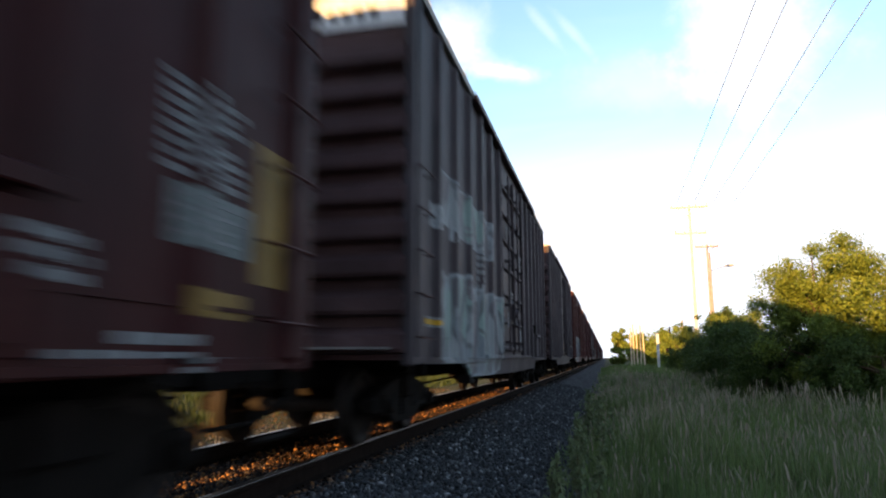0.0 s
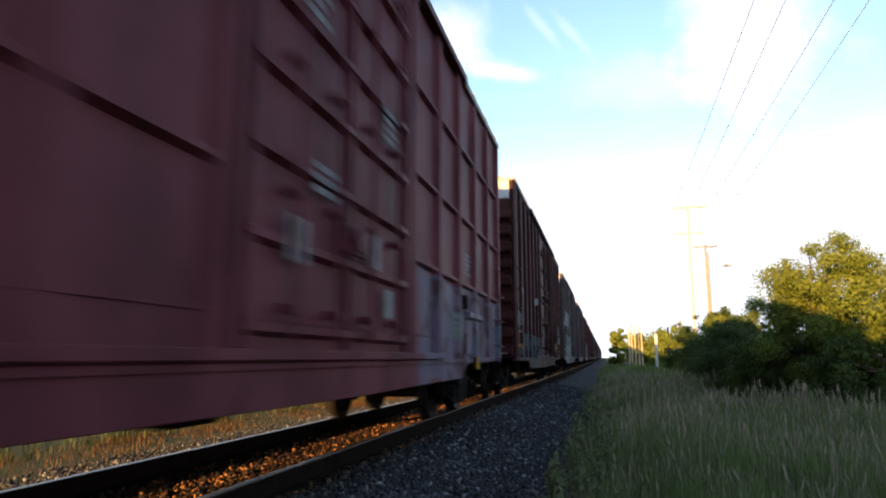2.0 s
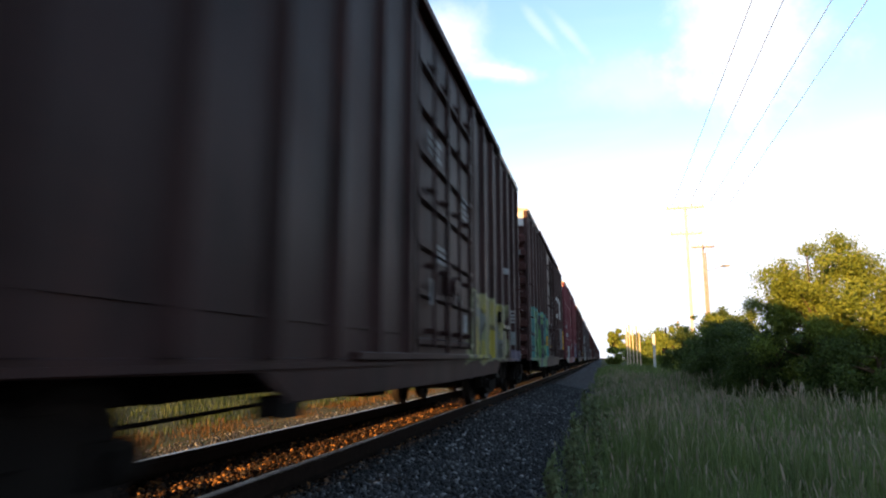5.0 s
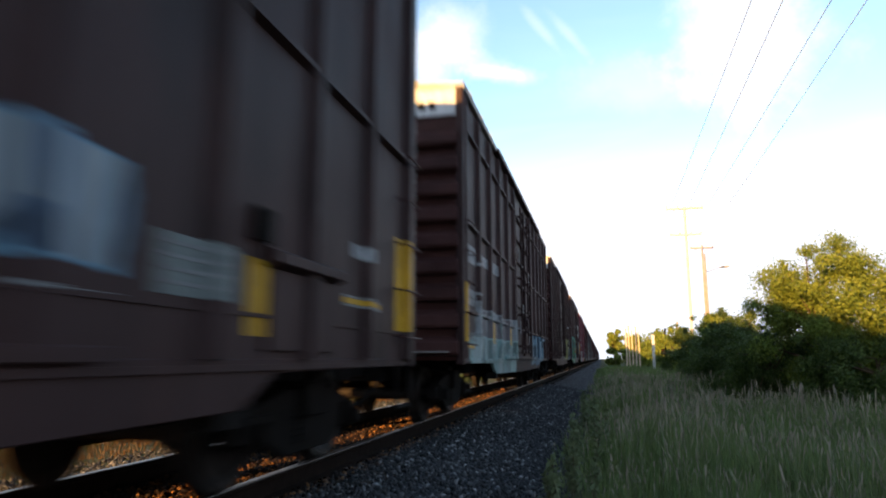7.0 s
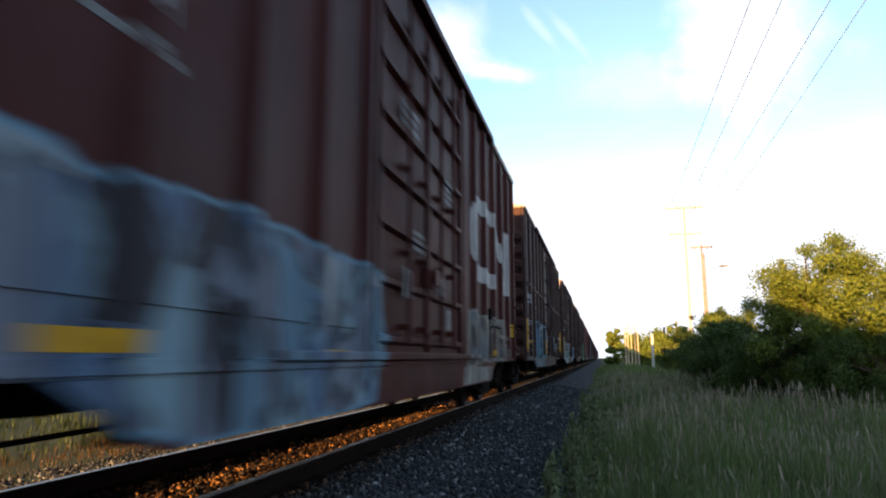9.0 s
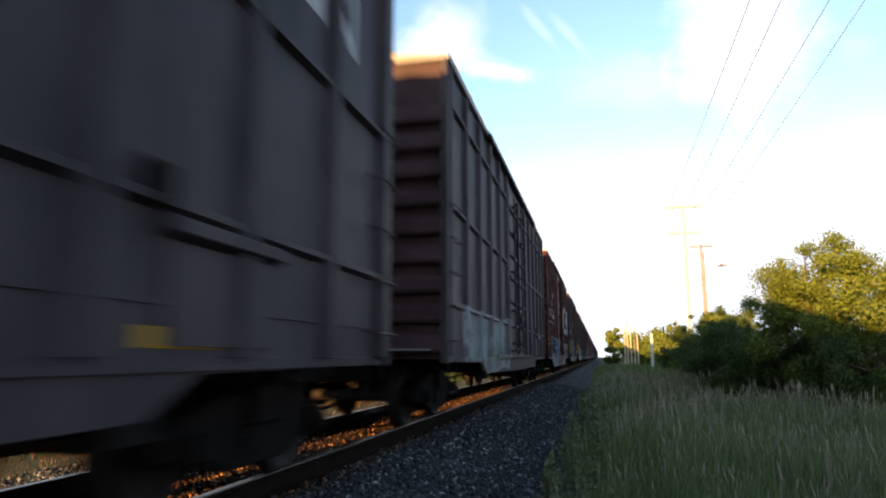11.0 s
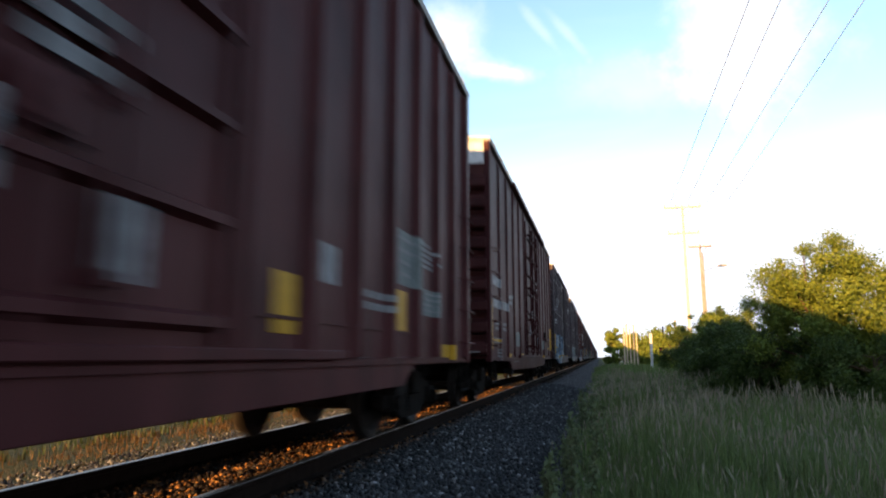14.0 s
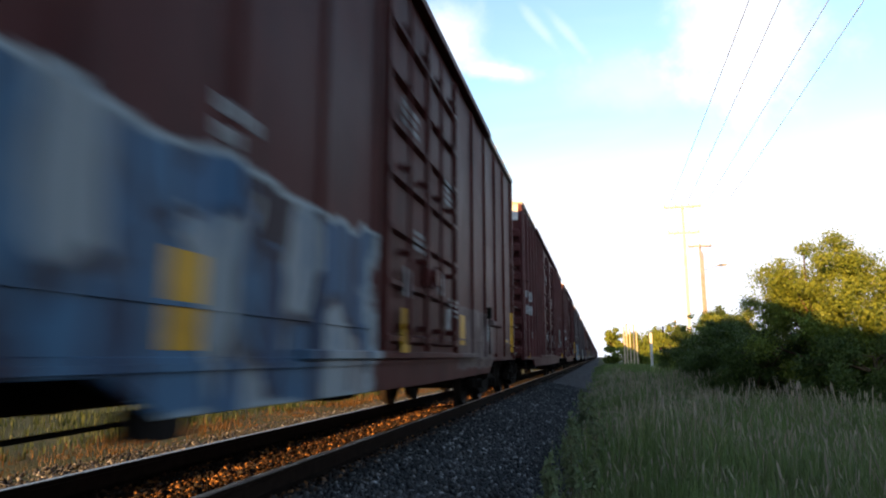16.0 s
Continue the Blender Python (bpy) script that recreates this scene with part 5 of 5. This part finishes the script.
def build_plants():
    tree = clumps((6.35, 20.1, 2.05), (2.5, 1.9, 1.9), 100, (0.33, 0.58), 1) + clumps((5.85, 19.4, 3.25), (1.05, 1.0, 0.9), 26, (0.22, 0.37), 2)
    tree += clumps((4.95, 20.0, 2.45), (0.75, 0.8, 0.6), 26, (0.2, 0.36), 9)
    make_bush("tree", "broad yellow-green leafy tree at the meadow edge", "tree", tree, 560, 0.043, LEAF_TREE, (6.5, 20.1, -0.55), 1, 0.12)
    tree = clumps((9.9, 20.8, 1.95), (2.2, 1.8, 1.85), 70, (0.36, 0.66), 3)
    make_bush("tree", "rounded yellow-green tree behind the meadow", "tree", tree, 480, 0.047, LEAF_TREE, (9.9, 20.8, -0.55), 2, 0.12)
    tree = clumps((5.5, 31, 2.2), (1.3, 1.2, 1.0), 40, (0.16, 0.36), 5)
    make_bush("tree", "small sunlit tree rising behind dark shrubs", "tree", tree, 380, 0.05, LEAF_TREE, (5.5, 31, -0.55), 5, 0.08)
    row = [((4.7, 21.2, 0.55), (1.4, 1.2, 1.15), 44, 0.5), ((5.0, 28, 0.95), (1.5, 1.8, 1.7), 40, 0.65), ((5.6, 38, 1.2), (1.7, 2.5, 1.9), 40, 0.75), ((6.3, 17.9, 0.45), (1.7, 1.1, 1.25), 44, 0.5),
           ((8.8, 17.9, 0.45), (1.7, 1.1, 1.3), 40, 0.5), ((5.8, 49, 1.2), (1.6, 3.0, 1.9), 34, 0.75),
           ((4.6, 24.5, 0.7), (1.3, 1.7, 1.45), 44, 0.55), ((6.2, 22.5, 0.7), (1.6, 1.3, 1.3), 44, 0.55), ((5.5, 33, 1.0), (1.6, 2.3, 1.7), 40, 0.7), ((7.6, 19.2, 0.4), (1.5, 1.1, 1.3), 40, 0.5), ((10.6, 18.4, 0.4), (1.6, 1.1, 1.3), 40, 0.5)]
    for i, (c, r, n, big) in enumerate(row):
        b = clumps(c, r, n, (0.45 * big, 0.9 * big), 20 + i) + clumps((c[0], c[1], c[2] + 0.75 * r[2]), (r[0], r[1], 0.45 * r[2]), 14, (0.14 * big, 0.34 * big), 60 + i)
        make_bush("shrub", "dense dark green shrub standing in tall grass", "shrub", b, 470, 0.082 * big, LEAF_BUSH, (c[0], c[1], -0.55), 20 + i, 0.07, "shrubs along the meadow")
    far = [((3.0, 150, 3.2), (2.0, 2.5, 4.4), 34, 0.28), ((7.0, 128, 2.0), (3.0, 3.0, 3.4), 34, 0.28), ((9.0, 95, 1.6), (2.2, 3.0, 3.4), 34, 0.2), ((7.4, 66, 1.4), (1.6, 3.0, 2.4), 34, 0.14),
           ((14, 150, 2.5), (5, 4, 4.0), 34, 0.3), ((26, 140, 2.5), (7, 4, 4.0), 34, 0.3)]
    for i, (c, r, n, s) in enumerate(far):
        b = clumps(c, r, n, (0.25 * r[0], 0.5 * r[0]), 40 + i)
        make_bush("tree", "distant sunlit tree beside the railway", "tree", b, 200, s, LEAF_TREE, (c[0], c[1], -0.5), 40 + i, 0.15, "distant trees")


def build_weeds():
    """Leafy weeds at the edge of the ballast."""
    g = random.Random(21)
    for x, y, h in ((-0.35, 5.4, 0.6), (-0.2, 6.9, 0.75), (-0.4, 8.7, 0.7), (-0.1, 10.4, 0.85), (-0.3, 13.0, 0.8)):
        weed = thing("weed", "thin leafy weed at the edge of the ballast", "weed", "weeds along the ballast")
        for _ in range(3):
            a, b = x + g.uniform(-0.12, 0.12), y + g.uniform(-0.12, 0.12)
            tip = (a + g.uniform(-0.1, 0.1), b + g.uniform(-0.1, 0.1), -0.42 + h * g.uniform(0.7, 1.0))
            stem = part("stem", Shape().tube((a, b, -0.55), tip, 0.006, 0.003, 5), BARK, weed)
            blobs = [(a + (tip[0] - a) * u, b + (tip[1] - b) * u, -0.5 + (tip[2] + 0.5) * u, 0.045 + 0.05 * (1 - u)) for u in (0.3, 0.42, 0.54, 0.66, 0.78, 0.9, 1.0)]
            leaf_cloud("leaves", blobs, 18, 0.036, WEED_LEAF, stem, g.randrange(1000))


def blades(name, n, xr, yr, high, wide, material, label, seed, bias=1.6, lean=0.35, head=False):
    """Grass: tapering bent blades of three segments; head adds a feathery tip."""
    g = np.random.default_rng(seed)
    x = g.uniform(*xr, n)
    y = yr[0] + (yr[1] - yr[0]) * g.random(n) ** bias
    tuft = np.sin(x * 2.3 + 0.7 * np.sin(y * 1.1)) * np.sin(y * 1.7 + 1.1 * np.sin(x * 0.9)) + 0.5 * np.sin(x * 5.1 - y * 3.3)
    keep = (tuft > g.uniform(-1.6, 0.9, n)) & (np.abs(x - TRACK_X) > 2.75 + 0.5 * g.random(n) + 0.12 * np.sin(y * 1.9)) & ((x * x + y * y) > 0.9)
    x, y = x[keep], y[keep]
    n = len(x)
    patch = 0.72 + 0.28 * np.sin(x * 0.9 + 1.3) * np.cos(y * 0.6) + 0.15 * np.sin(y * 2.1 + x * 1.7)
    edge = np.clip((np.abs(x - TRACK_X) - 2.6) / 1.6, 0.35, 1)
    h = g.uniform(*high, n) * np.clip(patch, 0.5, 1.1) * edge
    a = g.uniform(0, 2 * np.pi, n)
    d = np.stack([np.cos(a), np.sin(a), np.zeros(n)], 1)
    across = np.stack([-np.sin(a), np.cos(a), np.zeros(n)], 1)
    b = g.uniform(0.05, lean, n)
    root = np.stack([x, y, ground_height(x) - 0.02], 1)
    w = wide * g.uniform(0.6, 1.3, n) * (1 + y / 14.0)
    rows = []
    ts = [0.0, 0.4, 0.75, 1.0]
    ws = [1.0, 0.85, 0.55, 0.08]
    if head:
        ts, ws = [0.0, 0.78, 0.84, 0.94, 1.0], [0.45, 0.35, 1.7, 1.5, 0.2]
    for t, q in zip(ts, ws):
        c = root + d * (b * h * t * t)[:, None] + np.array([0, 0, 1.0]) * (h * t * (1 - 0.25 * b * t))[:, None]
        rows += [c - across * (w * q / 2)[:, None], c + across * (w * q / 2)[:, None]]
    k = len(rows)
    v = np.stack(rows, 1)
    quad = np.array([[2 * i, 2 * i + 1, 2 * i + 3, 2 * i + 2] for i in range(len(ts) - 1)])
    faces = ((np.arange(n) * k)[:, None, None] + quad[None]).reshape(-1, 4)
    ob = new(name, raw_mesh(name, v.reshape(-1, 3), faces, material))
    tagged(ob, label, "grass", kind="stuff")


def build_grass():
    blades("meadow_grass", 250000, (-0.8, 13), (0.6, 26), (0.3, 0.85), 0.0052, GRASS_BLADE, "tall green meadow grass beside the track", 5, 1.6, 0.6)
    blades("far_meadow_grass", 45000, (-0.8, 16), (22, 90), (0.5, 0.95), 0.012, GRASS_BLADE, "tall grass further along the track", 6, 1.3)
    blades("seed_grass", 9000, (-0.7, 13), (2.8, 30), (0.55, 1.12), 0.0058, GRASS_DRY, "pale dry grass stalks with seed heads", 7, 1.0, 0.3, True)
    blades("fine_seed_grass", 26000, (-0.7, 15), (6, 45), (0.6, 0.98), 0.0036, GRASS_DRY, "thin straw-coloured grass stalks", 17, 1.1, 0.4, True)
    blades("undergrowth", 60000, (-0.75, 9), (1.0, 16), (0.16, 0.5), 0.012, GRASS_BLADE, "broad low green leaves between the grass", 27, 1.4, 0.9)
    blades("far_side_grass", 16000, (-9.0, -6.9), (-2, 30), (0.05, 0.20), 0.008, FAR_DRY, "sunlit dry grass on the far side of the track", 8, 1.2)
    blades("far_side_green_grass", 70000, (-26, -8.2), (-2, 60), (0.14, 0.36), 0.012, FAR_GREEN, "green grass beyond the track", 9, 1.2)


# ---------------------------------------------------------------- poles and wires
def build_poles():
    def pole(x, y, top, arms, label, r=0.15, wood=POLE_WOOD):
        ob = thing("utility_pole", label, "utility pole", "utility poles", at=pose(x, y, -0.6))
        part("pole", Shape().tube((0, 0, -0.2), (0.0, 0, top + 0.6), r, r * 0.65, 10), wood, ob)
        for z, half in arms:
            arm = part("crossarm", Shape().box(-half, half, -0.06, 0.06, z + 0.6 - 0.07, z + 0.6 + 0.07).tube((0, 0.08, z - 0.1), (half * 0.6, 0.08, z + 0.55), 0.02, None, 5)
                       .tube((0, 0.08, z - 0.1), (-half * 0.6, 0.08, z + 0.55), 0.02, None, 5), wood, ob)
            for f in (-0.95, -0.36, 0.36, 0.95):
                part("insulator", Shape().tube((f * half, 0, z + 0.66), (f * half, 0, z + 0.86), 0.05, 0.03, 8), INSULATOR, arm)
        return ob

    # this pole's paler wood carries the glare that washes it into the sky
    pole(6.33, 50, 12.0, [(11.85, 1.3), (9.9, 1.1)], "tall wooden utility pole with two crossarms, its colour paled for sky glare", 0.13, GLARE_WOOD)
    pole(6.4, -38, 12.1, [(11.9, 1.5)], "tall weathered wooden utility pole behind the meadow")
    pole(8.85, 60, 10.7, [(10.45, 0.95)], "wooden utility pole with a short crossarm", 0.12)
    pole(9.25, 61.5, 10.1, [], "plain wooden utility pole beside another", 0.11)
    # each wire's distance from the track line at 20 m and at 50 m
    for near, far in ((4.76, 5.45), (5.67, 6.65), (7.07, 8.0), (8.09, 9.45)):
        w = Shape()
        pts = []
        for i in range(45):
            y = 50 - 2 * i
            u = (y - 6) / 44.0
            pts.append(Vector((near + (far - near) * (max(y, -10) - 20) / 30.0, y, 12.1 + 0.66 * (u * u - 1))))
        w.sweep(pts, 0.014)
        tagged(part("overhead_wire", w, CABLE), "thin pale overhead wire between utility poles", "wire", "overhead wires")


def build_far_things():
    """Small sunlit posts, a crossing signal and a street lamp far down the track."""
    g = random.Random(9)
    for x, y, top, rad in ((3.9, 110, 5.6, 0.13), (4.4, 112, 6.2, 0.14), (4.9, 111, 5.4, 0.13), (5.5, 113, 6.1, 0.14), (6.0, 112, 5.2, 0.12), (9.0, 84, 5.3, 0.13)):
        post = thing("wooden_post", "distant sunlit wooden post among trees", "post", "distant posts", at=pose(x, y, -0.6))
        part("post", Shape().tube((0, 0, -0.2), (g.uniform(-0.1, 0.1), 0, top + 0.6), rad, rad * 0.8, 8), PALE_WOOD, post)
        part("post_cap", Shape().tube((0, 0, top + 0.55), (0, 0, top + 0.68), rad * 1.1, rad * 0.9, 8), GALVANIZED, post)
    marker = thing("marker_post", "white painted marker post beside the track", "post", at=pose(5.1, 70, -0.6))
    part("post", Shape().box(-0.13, 0.13, -0.08, 0.08, -0.2, 3.9), WHITE_PAINT, marker, bevel=0.02)
    part("post_foot", Shape().box(-0.2, 0.2, -0.15, 0.15, -0.2, 0.5), GALVANIZED, marker, bevel=0.02)
    signal = thing("crossing_signal", "dark crossing signal with a red lamp", "railway signal", at=pose(6.3, 70, -0.6))
    part("mast", Shape().tube((0, 0, -0.2), (0, 0, 4.6), 0.09, 0.08, 8), STEEL, signal)
    part("lamp_head", Shape().box(-0.45, 0.45, -0.1, 0.1, 2.0, 2.5).tube((-0.27, -0.2, 2.25), (-0.27, -0.1, 2.25), 0.2, None, 14).tube((0.27, -0.2, 2.25), (0.27, -0.1, 2.25), 0.2, None, 14), STEEL, signal)
    for x in (-0.27, 0.27):
        part("red_lens", Shape().tube((x, -0.215, 2.25), (x, -0.2, 2.25), 0.15, None, 14), RED_GLASS, signal, "dull red lens")
    lamp = thing("street_lamp", "street lamp on a long arm beside the poles", "street lamp", at=pose(9.25, 61.42, -0.6))
    part("arm", Shape().tube((0, 0, 9.1), (1.3, 0, 9.5), 0.03, 0.025, 6), GALVANIZED, lamp)
    part("lamp_housing", Shape().prism([(1.1, 9.45), (1.3, 9.6), (1.85, 9.62), (2.0, 9.53), (1.7, 9.43)], -0.15, 0.15, "y"), GALVANIZED, lamp)


PALE_WOOD = plain_material("bleached_wood", (0.34, 0.27, 0.18), (0.55, 0.45, 0.32), 5, 0.85)
RED_GLASS = plain_material("dull_red_glass", (0.30, 0.03, 0.02), (0.45, 0.06, 0.04), 5, 0.4)


def motions():
    """Every car rolls away along the track; the wheels of those that pass close by turn with it."""
    for k, car in train:
        y0 = REAR_AT_START + 7.75 - CAR_PITCH * k + NUDGE.get(k, 0.0) + car["middle"]
        walk(car, [(t, pose(TRACK_X, y0 + SPEED * t, 0)) for t in (0, 4, 8, 12, 16)])
        if -2 <= k <= 13:
            step = 1 / FPS
            turn = -math.degrees(SPEED * step / 0.42)
            for ob in car.children_recursive:
                if ob.name.startswith("wheelset"):
                    a = ob.matrix_basis.translation.y
                    walk(ob, [(i * step, pose(0, a, 0.42) @ Matrix.Rotation(radians(turn * i), 4, "X")) for i in range(481)])


build_ground()
build_rails()
rocks("ballast", 30000, (-2.75, -0.35), (2.5, 30), (0.014, 0.034), 0.0, "grey crushed-stone ballast beside the track", 11)
rocks("crib_ballast", 14000, (-4.15, -2.8), (1.5, 22), (0.016, 0.032), 0.004, "dark oily crushed stone between the rails", 13)
rocks("track_ballast", 12000, (-7.2, -2.5), (1.0, 26), (0.02, 0.036), 0.0, "crushed stone of the shoulder beyond the rails", 12)
build_train()
build_plants()
build_weeds()
build_grass()
build_poles()
build_far_things()
motions()
